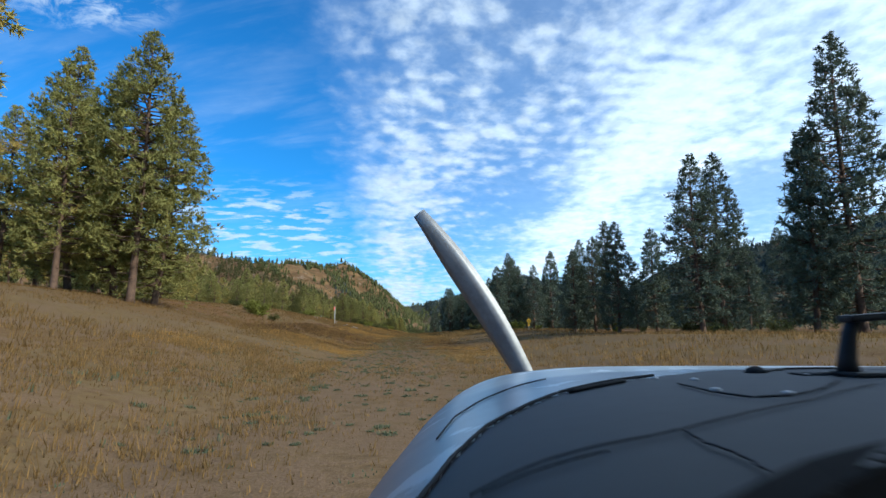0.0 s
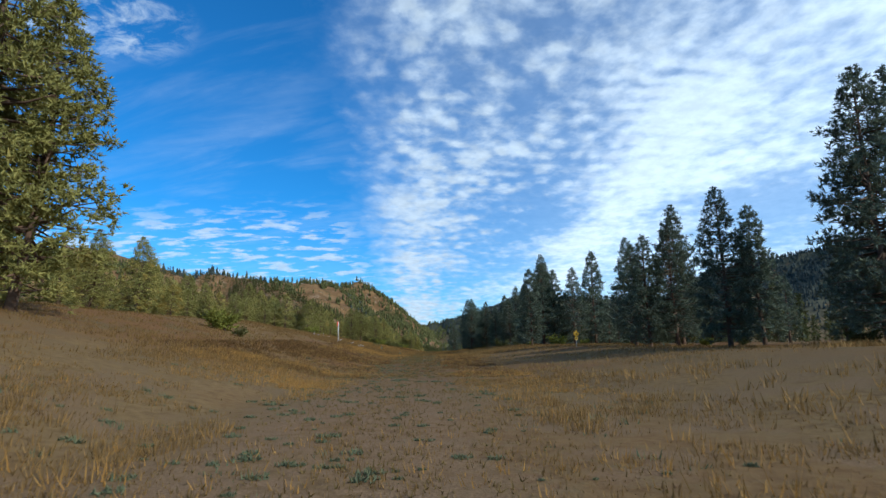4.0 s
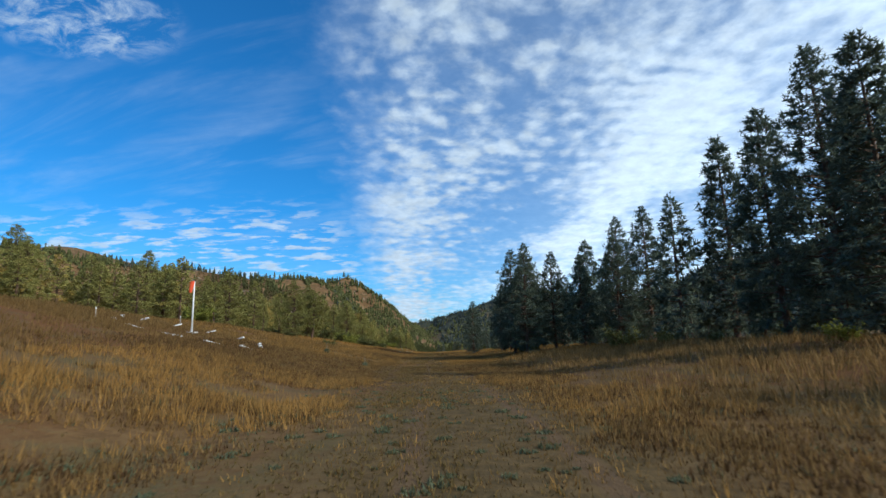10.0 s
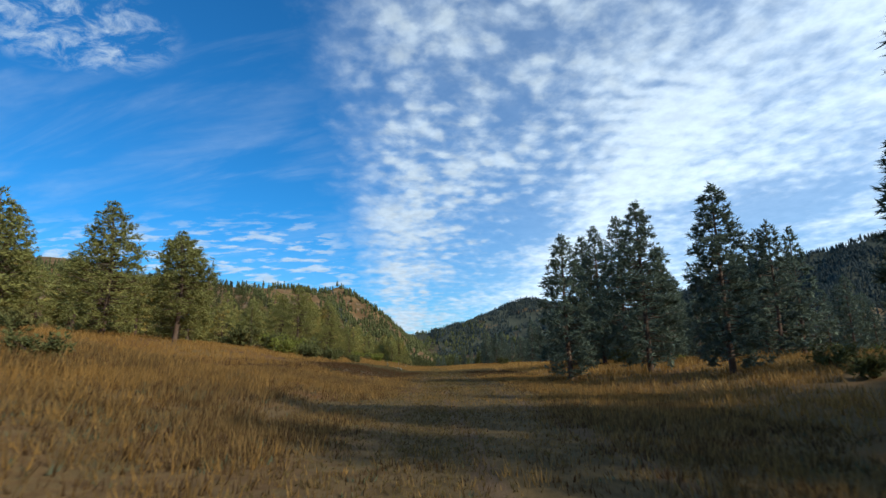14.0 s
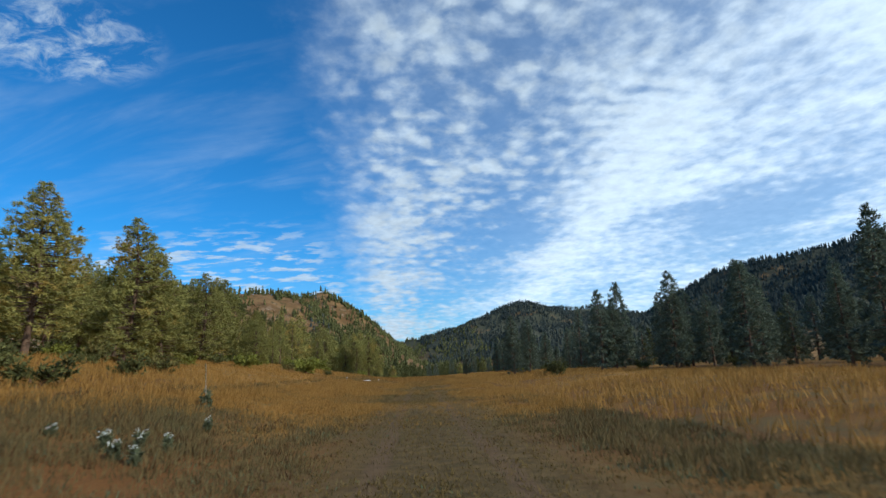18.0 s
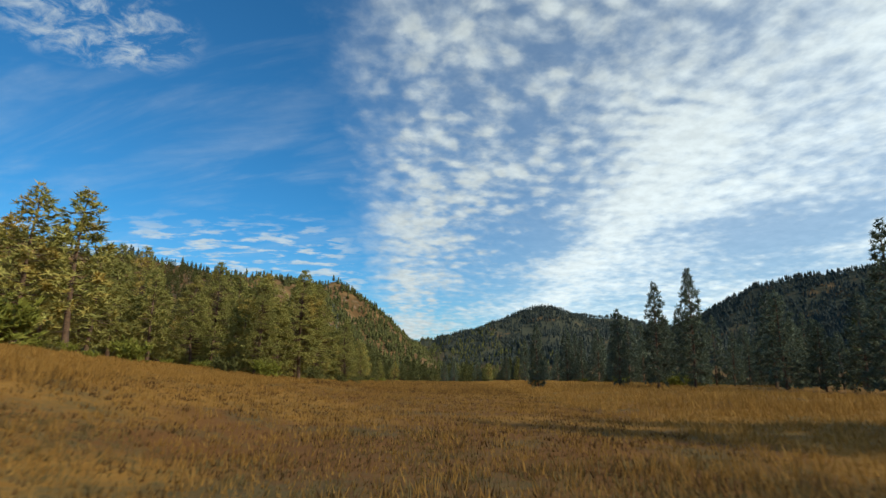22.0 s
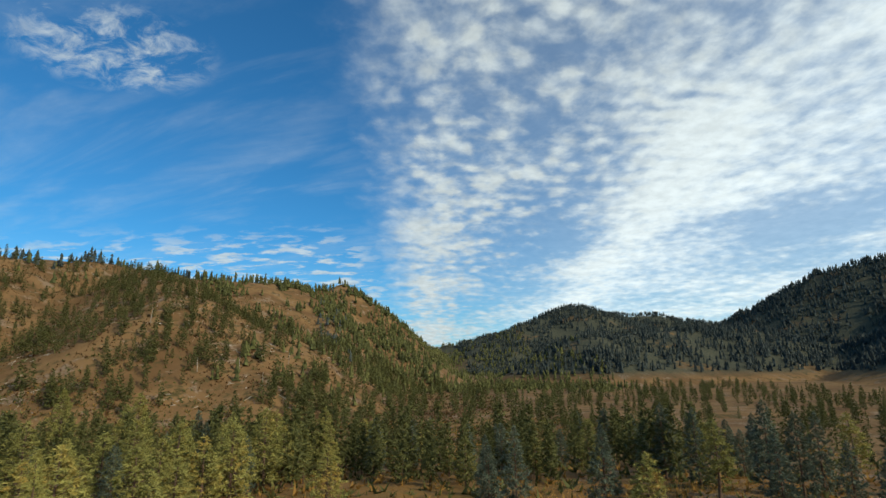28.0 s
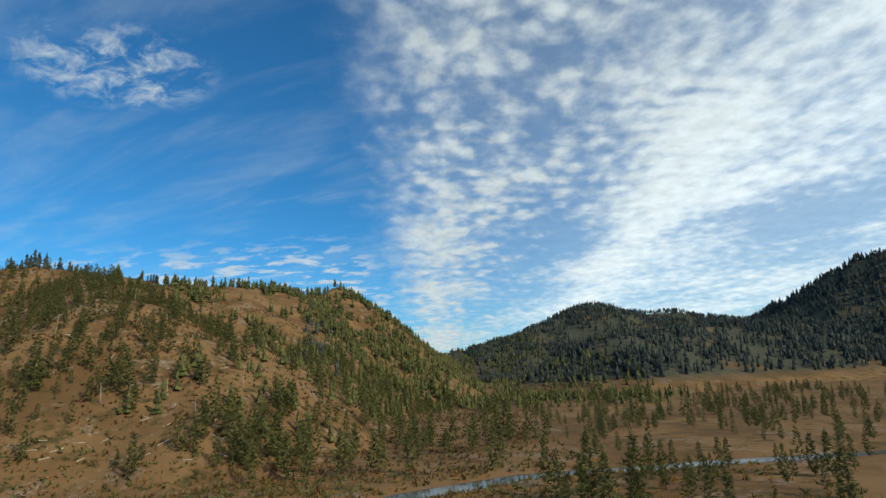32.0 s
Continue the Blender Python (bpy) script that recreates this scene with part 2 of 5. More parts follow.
SHRUB_BRIGHT = leafy("willow_leaves", (0.16, 0.17, 0.030), (0.32, 0.32, 0.065), (0.40, 0.32, 0.06), 0.22)
WEED = leafy("sage_green_weeds", (0.10, 0.12, 0.065), (0.19, 0.20, 0.11), (0.24, 0.19, 0.08), 0.3)
GRASS = leafy("dry_grass_blades", (0.31, 0.165, 0.040), (0.47, 0.270, 0.076), (0.29, 0.205, 0.068), 0.34, 0.60)
GRASS_OLIVE = leafy("olive_grass_blades", (0.110, 0.084, 0.036), (0.215, 0.160, 0.068), (0.150, 0.128, 0.056), 0.30, 0.52)
GRASS_PALE = leafy("pale_grass_blades", (0.15, 0.092, 0.031), (0.34, 0.205, 0.072), (0.17, 0.145, 0.065), 0.38, 0.60)
RUSSET = leafy("russet_weed_leaves", (0.085, 0.042, 0.018), (0.150, 0.085, 0.032), (0.11, 0.10, 0.042), 0.30, 0.50)
STUBBLE = leafy("mown_stubble", (0.150, 0.105, 0.036), (0.260, 0.175, 0.060), (0.15, 0.14, 0.055), 0.30, 0.50)
PETAL = plain("white_petals", (0.74, 0.75, 0.70), 0.7, 0, 0.1)
BARK = plain("pine_bark", (0.125, 0.075, 0.046), 0.9, 0, 0.45, 3.0, 0.02)
DEAD = plain("bare_grey_wood", (0.42, 0.37, 0.30), 0.85, 0, 0.25, 4.0, 0.005)
WHITE = plain("white_paint", (0.78, 0.77, 0.74), 0.55, 0, 0.10, 3.0, 0.002)
ORANGE = plain("orange_cloth", (0.80, 0.10, 0.03), 0.8, 0, 0.15, 6.0)
YELLOW = plain("yellow_sign_sheet", (0.85, 0.48, 0.02), 0.45, 0, 0.06, 3.0)
BLACK = plain("black_paint", (0.02, 0.02, 0.02), 0.5, 0, 0.2)
GALV = plain("galvanised_steel", (0.45, 0.45, 0.45), 0.45, 0.8, 0.15)



# ---- the lie of the land ----
XS_C = ((-60, 0), (0, 0), (15, 0.4), (35, -1.1), (70, -1.95), (105, -2.0), (135, -2.6), (155, -2.4), (190, -0.8), (240, 0.7), (300, 2.3), (360, 4.1), (420, 5.7), (480, 6.8), (620, 5.6))
ZS_C = ((-400, 3), (-60, 0), (0, 0), (10, -0.17), (35, -0.08), (60, -0.08), (85, 0.28), (110, 0.58), (150, 0.62), (187, 1.05), (212, 1.1), (240, 0.93), (262, 0.65),
        (284, 0.38), (330, 0.42), (380, 0.2), (440, -0.3), (470, -0.6), (495, -1.7), (530, -2.6), (580, -4.0), (618, -6.5), (680, -10), (730, -14), (850, -15), (1000, -13), (1500, -2), (3000, 60), (5000, 120))


def along(pairs, y):
    return np.interp(y, [p[0] for p in pairs], [p[1] for p in pairs])


# crests: (x, y, height) along each ridge, and how steeply its sides fall
RIDGES = [
    (0.56, [(-1100, -500, 260), (-1000, 300, 222), (-850, 750, 196), (-700, 1000, 184), (-528, 1186, 170), (-420, 1330, 174), (-300, 1500, 182)]),
    (0.50, [(-440, 1250, 168), (-244, 1024, 86), (-126, 888, 8)]),
    (0.75, [(-228, 1630, 178), (-190, 1400, 105), (-118, 1080, 35)]),
    (0.52, [(-700, 1000, 182), (-450, 900, 70)]),
    (0.45, [(-300, 2950, 160), (-46, 2980, 126), (180, 2900, 174), (500, 3100, 230)]),
    (0.50, [(110, 2180, 96), (212, 2280, 146), (350, 2400, 208), (430, 2460, 244), (487, 2474, 258), (620, 2560, 226), (750, 3000, 280), (960, 2990, 268), (1100, 3000, 245), (1360, 3100, 232)]),
    (0.42, [(180, 1480, 35), (279, 1527, 76), (450, 1650, 98), (700, 1750, 108)]),
    (0.62, [(820, 2260, 130), (940, 2146, 192), (1057, 1953, 275), (1350, 1700, 325), (1750, 1350, 430), (1750, 300, 450), (1700, -500, 430)]),
    (0.42, [(1350, 1700, 325), (900, 1300, 110), (620, 1100, 10)]),
    (0.42, [(1750, 700, 440), (1000, 600, 130), (700, 560, 10)]),
    (0.86, [(-300, 1500, 182), (-240, 1640, 189), (-222, 1659, 206), (-150, 1880, 150), (-80, 2100, 113), (-34, 2300, 93), (60, 2600, 40)]),
    (0.40, [(-3200, 2700, 700), (-2500, 3300, 640), (-2200, 3500, 690), (-1800, 3800, 560), (-1300, 4000, 480)]),
]


def segment_height(x, y, a, b, slope):
    ax, ay, az = a
    bx, by, bz = b
    ll = (bx - ax) ** 2 + (by - ay) ** 2
    f = np.clip(((x - ax) * (bx - ax) + (y - ay) * (by - ay)) / ll, 0, 1)
    d = np.hypot(x - ax - f * (bx - ax), y - ay - f * (by - ay))
    return az + f * (bz - az) - slope * (np.sqrt(d * d + 400) - 20)


def value_noise(x, y, cell, seed):
    """Smooth random heights, -1 to 1, on a lattice of that cell."""
    u, v = x / cell, y / cell
    i, j = np.floor(u).astype(int), np.floor(v).astype(int)
    fu, fv = u - i, v - j
    fu, fv = fu * fu * (3 - 2 * fu), fv * fv * (3 - 2 * fv)

    def rnd(a, b):
        h = np.sin(a * 127.1 + b * 311.7 + seed * 74.7) * 43758.5453
        return (h - np.floor(h)) * 2 - 1
    return (rnd(i, j) * (1 - fu) + rnd(i + 1, j) * fu) * (1 - fv) + (rnd(i, j + 1) * (1 - fu) + rnd(i + 1, j + 1) * fu) * fv


RIVER = [(-400, 640), (-150, 686), (-78, 716), (-50, 744), (-34, 776), (-14, 810), (30, 838), (120, 852), (300, 872), (600, 930)]


def river_distance(x, y):
    best = np.full(np.shape(x), 1e9)
    for a, b in zip(RIVER, RIVER[1:]):
        ll = (b[0] - a[0]) ** 2 + (b[1] - a[1]) ** 2
        f = np.clip(((x - a[0]) * (b[0] - a[0]) + (y - a[1]) * (b[1] - a[1])) / ll, 0, 1)
        best = np.minimum(best, np.hypot(x - a[0] - f * (b[0] - a[0]), y - a[1] - f * (b[1] - a[1])))
    return best


def land(x, y):
    x, y = np.asarray(x, float), np.asarray(y, float)
    zr, xc = along(ZS_C, y), along(XS_C, y)
    fade = np.interp(y, (-100, 345, 400, 432), (1, 1, 0.35, 0.0))
    left, right = np.maximum(0, xc - x - 5), np.maximum(0, x - xc - 7)
    kr = np.interp(y, (0, 130, 220, 600), (0.11, 0.11, 0.06, 0.02))
    kl = np.interp(y, (-20, 30, 110, 150, 195), (0.20, 0.23, 0.262, 0.25, 0.19))
    rise = (np.minimum(left, 22) * kl + np.clip(left - 22, 0, 150) * 0.10) * fade + np.minimum(right, 14) * kr
    z = zr + rise
    hills = np.full(np.shape(x), -1e3)
    for slope, line in RIDGES:
        for a, b in zip(line, line[1:]):
            hills = np.maximum(hills, segment_height(x, y, a, b, slope))
    rough = value_noise(x, y, 90, 1) * 9 + value_noise(x, y, 37, 2) * 4.5 + value_noise(x, y, 15, 3) * 1.6
    grow = np.clip((hills - z) / 60, 0, 1)
    z = np.where(hills > z, hills + rough * grow, z)
    near = np.clip((np.abs(x - xc) - 2) / 6, 0, 1)
    z = z + (value_noise(x, y, 2.7, 5) * 0.05 + value_noise(x, y, 9, 6) * 0.10) * (0.25 + near) * (y < 800)
    rd = river_distance(x, y)
    return z - np.clip(1 - (rd - 5) / 9, 0, 1) * np.clip(z + 17.0, 0, 30) * (y > 600)


def lines(steps):
    """Grid lines: (to, spacing) runs from the first value on."""
    out = [steps[0]]
    for to, gap in steps[1:]:
        while out[-1] + gap < to:
            out.append(out[-1] + gap)
        out.append(to)
    return np.array(out, float)


def mesh_from(name, verts, faces, mats, smooth=False):
    me = bpy.data.meshes.new(name)
    me.from_pydata([tuple(v) for v in verts], [], [tuple(f) for f in faces])
    for m in (mats if isinstance(mats, (list, tuple)) else [mats]):
        me.materials.append(m)
    if smooth:
        me.polygons.foreach_set("use_smooth", [True] * len(me.polygons))
    me.update()
    return me


def ground_material():
    m, k, b = material("meadow_and_hillside", 0.95)
    pos = position(k)
    x, y, z = k.sep(pos)
    n1, n2, n3 = k.noise(pos, 0.05, 4.0), k.noise(pos, 0.35, 5.0, 0.6), k.noise(pos, 3.0, 5.0, 0.65)
    fine = k.noise(pos, 22.0, 3.0, 0.6)
    straw = k.mix(k.ramp(n3, 0.3, 0.7), (0.240, 0.118, 0.026), (0.350, 0.185, 0.046))
    pale = k.mix(k.ramp(n3, 0.3, 0.7), (0.125, 0.070, 0.027), (0.205, 0.120, 0.048))
    straw = k.mix(k.ramp(k.math("ADD", y, k.math("MULTIPLY", n1, 60.0)), 205.0, 275.0), pale, straw)
    russet = k.mix(k.ramp(fine, 0.3, 0.7), (0.110, 0.045, 0.016), (0.190, 0.085, 0.030))
    straw = k.mix(k.ramp(y, 75.0, 35.0), straw, k.mix(k.ramp(n3, 0.3, 0.7), (0.128, 0.080, 0.034), (0.212, 0.138, 0.060)))
    straw = k.mix(k.math("MULTIPLY", k.ramp(n1, 0.45, 0.57), k.math("MULTIPLY", k.ramp(y, 40.0, 90.0, 0.25, 0.85), k.ramp(y, 350.0, 420.0, 1.0, 0.45))), straw, russet)
    weed = k.mix(k.ramp(fine, 0.3, 0.7), (0.085, 0.066, 0.028), (0.155, 0.112, 0.046))
    dirt = k.mix(k.ramp(fine, 0.25, 0.75), (0.100, 0.058, 0.032), (0.190, 0.116, 0.064))
    dirt = k.mix(k.ramp(y, 62.0, 34.0), dirt, k.mix(k.ramp(fine, 0.25, 0.75), (0.138, 0.083, 0.044), (0.250, 0.158, 0.088)))
    grassy = k.mix(k.ramp(k.math("ADD", k.math("MULTIPLY", n2, 0.6), k.math("MULTIPLY", n3, 0.4)), 0.46, 0.64), straw, weed)
    # low dark weeds where the golden grass fails
    yw = k.math("ADD", y, k.math("MULTIPLY", k.math("SUBTRACT", n1, 0.5), 30.0))
    belt = k.math("ADD", k.math("MULTIPLY", k.ramp(yw, 198.0, 212.0), k.ramp(yw, 248.0, 236.0)), k.math("MULTIPLY", k.ramp(yw, 118.0, 130.0), k.ramp(yw, 156.0, 147.0)))
    belt = k.math("MULTIPLY", belt, k.ramp(k.math("ADD", k.math("ABSOLUTE", x), k.math("MULTIPLY", n2, 6.0)), 21.0, 15.0), clamp=True)
    grassy = k.mix(k.math("MULTIPLY", belt, 0.85), grassy, k.mix(k.ramp(n3, 0.35, 0.65), (0.070, 0.044, 0.024), (0.135, 0.080, 0.040)))
    # the strip down the middle: bare earth at the start, then mown stubble with two worn wheel tracks
    xc = k.math("MULTIPLY", k.math("SUBTRACT", y, 150.0), 0.014)
    off = k.math("SUBTRACT", x, xc)
    wander = k.math("MULTIPLY", k.math("SUBTRACT", n2, 0.5), 1.6)
    mid = k.math("ADD", k.math("ABSOLUTE", off), wander)
    cut = k.math("MULTIPLY", k.ramp(mid, 1.2, 4.4, 1.0, 0.0), k.ramp(y, 350.0, 315.0))
    grassy = k.mix(k.math("MULTIPLY", cut, k.ramp(y, 60.0, 110.0)), grassy, k.mix(k.ramp(n3, 0.3, 0.7), (0.078, 0.054, 0.022), (0.150, 0.098, 0.038)))
    worn = k.ramp(mid, 1.6, 4.2, 1.0, 0.0)
    early = k.ramp(y, 40.0, 115.0, 0.9, 0.12)
    patch = k.ramp(k.math("ADD", k.math("MULTIPLY", n3, 0.55), k.math("MULTIPLY", n2, 0.45)), 0.40, 0.56)
    bare = k.math("MULTIPLY", k.math("MULTIPLY", worn, early), k.math("ADD", k.math("MULTIPLY", patch, 0.75), 0.25))
    rut = k.math("MINIMUM", k.math("ABSOLUTE", k.math("ADD", off, 1.5)), k.math("ABSOLUTE", k.math("SUBTRACT", off, 1.1)))
    rut = k.math("MULTIPLY", k.ramp(k.math("ADD", rut, k.math("MULTIPLY", wander, 0.15)), 0.12, 0.34, 1.0, 0.0), k.ramp(y, 60.0, 110.0, 0.2, 0.65))
    bare = k.math("MAXIMUM", bare, k.math("MULTIPLY", rut, cut))
    start = k.math("MULTIPLY", k.ramp(y, 15.0, 70.0, 1.0, 0.0), k.ramp(n2, 0.46, 0.58))
    bare = k.math("MAXIMUM", bare, k.math("MULTIPLY", start, 0.8))
    col = k.mix(bare, grassy, dirt)
    hill_grass = k.mix(k.ramp(k.noise(pos, 0.018, 5.0, 0.6), 0.38, 0.62), (0.138, 0.078, 0.035), (0.215, 0.126, 0.056))
    hill_grass = k.mix(k.ramp(k.noise(pos, 0.09, 5.0, 0.7), 0.50, 0.66), hill_grass, (0.075, 0.060, 0.024))
    rocky = k.mix(k.ramp(k.noise(pos, 0.5, 4.0, 0.7), 0.35, 0.65), (0.13, 0.085, 0.05), (0.27, 0.19, 0.125))
    hill = k.mix(k.ramp(k.noise(pos, 0.055, 5.0, 0.68), 0.55, 0.63), hill_grass, rocky)
    # under the close forest across the valley: brush and dark litter, with open dry glades
    glade = k.ramp(k.noise(pos, 0.011, 5.0, 0.62), 0.56, 0.66)
    litter = k.mix(k.ramp(n2, 0.35, 0.65), (0.046, 0.052, 0.038), (0.088, 0.086, 0.056))
    across = k.ramp(k.math("ADD", k.math("ADD", x, k.math("MULTIPLY", y, 0.10)), k.math("MULTIPLY", n1, 60.0)), 210.0, 330.0)
    across = k.math("MULTIPLY", k.math("MULTIPLY", across, k.ramp(y, 900.0, 1300.0)), k.ramp(z, 2.0, 20.0))
    hill = k.mix(k.math("MULTIPLY", across, k.math("SUBTRACT", 1.0, k.math("MULTIPLY", glade, 0.75))), hill, litter)
    col = k.mix(k.ramp(k.math("ADD", k.math("MULTIPLY", y, 0.01), k.math("MULTIPLY", k.math("ABSOLUTE", x), 0.016)), 5.4, 6.6), col, hill)
    k.link(col, b.inputs["Base Color"])
    b.inputs["Specular IOR Level"].default_value = 0.08
    bump(k, b, k.math("ADD", k.math("MULTIPLY", n3, 0.7), k.math("MULTIPLY", fine, 0.3)), 0.7, 0.10)
    return m


GX = lines([-3900, (-1200, 75), (-700, 25), (-120, 12), (-40, 4), (-16, 1.5), (14, 0.75), (40, 2), (120, 6), (700, 16), (1300, 30), (3600, 75)])
GY = lines([-900, (-60, 60), (-6, 4), (30, 0.8), (120, 1.5), (640, 2.5), (860, 5), (1300, 9), (1800, 13), (2600, 22), (4900, 60)])
gx, gy = np.meshgrid(GX, GY)
gz = land(gx, gy)
nx, ny = len(GX), len(GY)
ii = (np.arange(ny - 1)[:, None] * nx + np.arange(nx - 1)[None, :]).ravel()
ground = new("ground", mesh_from("ground", np.stack([gx.ravel(), gy.ravel(), gz.ravel()], 1).tolist(), np.stack([ii, ii + 1, ii + nx + 1, ii + nx], 1).tolist(), ground_material(), True))
tagged(ground, "dry golden grass airstrip meadow rising to brown forested hills", "ground", kind="structure")

# ---- river ----
wm, wk, wb = material("river_water", 0.12)
wpos = position(wk)
wk.link(wk.mix(wk.ramp(wk.noise(wpos, 0.2, 4.0), 0.35, 0.65), (0.05, 0.055, 0.04), (0.10, 0.10, 0.07)), wb.inputs["Base Color"])
bump(wk, wb, wk.noise(wpos, 1.5, 4.0), 0.4, 0.1)
rv, rf = [], []
for i, p in enumerate(RIVER):
    a, c = RIVER[max(0, i - 1)], RIVER[min(len(RIVER) - 1, i + 1)]
    t = Vector((c[0] - a[0], c[1] - a[1])).normalized()
    for s in (-10, 10):
        rv.append((p[0] - t.y * s, p[1] + t.x * s, -16.4))
    if i:
        rf.append((2 * i - 2, 2 * i, 2 * i + 1, 2 * i - 1))
tagged(new("river", mesh_from("river", rv, rf, wm)), "shallow grey-green river winding through the valley floor", "river", kind="structure")
rng = np.random.default_rng(7)


# ---- building helpers ----
def part(name, me, parent, label=""):
    ob = new(name, me)
    ob.parent = parent
    return tagged(ob, label)


def tube(points, radii, sides=7):
    """A bent tapering stem through the points."""
    vs, fs = [], []
    for i, (p, r) in enumerate(zip(points, radii)):
        a, c = Vector(points[max(0, i - 1)]), Vector(points[min(len(points) - 1, i + 1)])
        d = (c - a).normalized()
        u = d.orthogonal().normalized()
        w = d.cross(u)
        for s in range(sides):
            an = 2 * math.pi * s / sides
            vs.append(Vector(p) + (u * math.cos(an) + w * math.sin(an)) * r)
        if i:
            for s in range(sides):
                q = (s + 1) % sides
                fs.append(((i - 1) * sides + s, (i - 1) * sides + q, i * sides + q, i * sides + s))
    fs.append(tuple(range(sides))[::-1])
    fs.append(tuple((len(points) - 1) * sides + s for s in range(sides)))
    return vs, fs


def join(lots):
    vs, fs = [], []
    for v, f in lots:
        n = len(vs)
        vs += [tuple(q) for q in v]
        fs += [tuple(i + n for i in q) for q in f]
    return vs, fs


def unit(v):
    return v / (np.linalg.norm(v, axis=-1, keepdims=True) + 1e-9)


def tufts(centres, outs, sizes, r, blades=5, slim=0.24):
    """Sprays of needles: pointed triangles that fan out of each centre and lie with their faces to the open side."""
    n = len(centres)
    d = unit(r.normal(size=(n, blades, 3)) + outs[:, None, :] * 0.9 + np.array((0, 0, 0.25)))
    face = unit(outs[:, None, :] + r.normal(size=(n, blades, 3)) * 0.45 + np.array((0, 0, 0.30)))
    side = unit(np.cross(d, face))
    ln = sizes[:, None, None] * r.uniform(0.7, 1.25, (n, blades, 1))
    c = centres[:, None, :]
    a = c - d * ln * 0.15 - side * ln * slim
    b = c - d * ln * 0.15 + side * ln * slim
    tip = c + d * ln
    return np.stack([a, b, tip], 2).reshape(-1, 3)


def crown_profile(kind, f):
    """The crown's half width at a share f of its height, as a share of the widest."""
    if kind == "cone":
        return (1 - f) ** 0.85 * (0.55 + 0.45 * min(1, f / 0.10)) + 0.03
    if kind == "spire":
        return (1 - f) ** 0.62 * (0.62 + 0.38 * min(1, f / 0.22)) + 0.03
    if kind == "round":
        return math.sqrt(max(0.0, 1 - (2 * f - 0.82) ** 2 * 0.72)) * (1 - f ** 5 * 0.8)
    return min(1, 0.50 + f * 1.9) * (1 - f ** 1.3) ** 0.78 + 0.03


def pine_meshes(name, seed, kind, bare, width, branches, per, size, needles, blades=7, slim=0.13):
    """A conifer 20 m tall: trunk with limbs, and a crown of needle tufts."""
    r = np.random.default_rng(seed)
    H = 20.0
    bend = r.normal(size=2) * 0.25
    spine = [(bend[0] * math.sin(f * 3), bend[1] * math.sin(f * 2.3), f * H) for f in (0, 0.02, 0.1, 0.3, 0.5, 0.7, 0.88, 0.99)]
    lots = [tube(spine, [0.36, 0.29, 0.26, 0.21, 0.16, 0.11, 0.055, 0.015], 8)]
    cs, os_, ss = [], [], []
    for i in range(branches):
        f = ((i + r.uniform(0, 1)) / branches) ** 0.92
        z = H * (bare + (1 - bare) * f)
        az = i * 2.399 + r.normal() * 0.35
        reach = width * crown_profile(kind, f) * r.choice((0.82, 1.0, 1.10), p=(0.30, 0.50, 0.20)) * r.uniform(0.88, 1.08)
        lift = 0.45 * f - 0.06 + r.normal() * 0.16
        out = np.array((math.cos(az), math.sin(az), lift))
        base = np.array((bend[0] * math.sin(z / H * 3), bend[1] * math.sin(z / H * 2.3), z))
        if reach > 0.8:
            e = base + out * reach * 0.9
            mid = base + out * reach * 0.45 + np.array((0, 0, -0.05 * reach))
            rad = 0.012 * reach + 0.015
            lots.append(tube([tuple(base), tuple(mid), tuple(e)], [rad * 1.6, rad, rad * 0.4], 3))
        k = max(2, int(per * (0.35 + reach / width)))
        # needles sit in rounded clumps along the outer part of the limb
        m = 3 + int(reach * 0.9)
        at = np.concatenate([[1.0], r.uniform(0.50, 1.0, m - 1)])
        across = np.array((-math.sin(az), math.cos(az), 0.0))
        hub = base + out * (reach * at)[:, None] + across * (r.normal(size=m) * 0.20 * reach * at)[:, None]
        hub[:, 2] += 0.06 * reach * at ** 2 - 0.06 * reach + r.normal(size=m) * 0.26
        ball = (0.16 + 0.20 * min(1.0, reach / width * 1.3)) * r.uniform(0.8, 1.25, m)
        pick = r.integers(0, m, k)
        off = unit(r.normal(size=(k, 3))) * np.array((1.05, 1.05, 0.95))
        c = hub[pick] + off * (ball[pick] * r.uniform(0.4, 1.1, k))[:, None]
        cs.append(c)
        os_.append(unit(np.array((out[0], out[1], 0.15)) * 0.75 + off * 0.75))
        ss.append(size * r.uniform(0.7, 1.2, k) * (0.65 + 0.35 * min(1, reach / width * 1.6)))
    if bare > 0.12:
        for i in range(9):
            z, az = H * bare * r.uniform(0.45, 1.0), r.uniform(0, 6.28)
            ln = r.uniform(0.5, 1.6)
            lots.append(tube([(0, 0, z), (math.cos(az) * ln, math.sin(az) * ln, z - 0.15)], [0.04, 0.012], 3))
    v = tufts(np.concatenate(cs), np.concatenate(os_), np.concatenate(ss), r, blades, slim)
    crown = mesh_from(name + "_crown", v.tolist(), np.arange(len(v)).reshape(-1, 3).tolist(), needles)
    tv, tf = join(lots)
    return mesh_from(name + "_trunk", tv, tf, BARK, True), crown


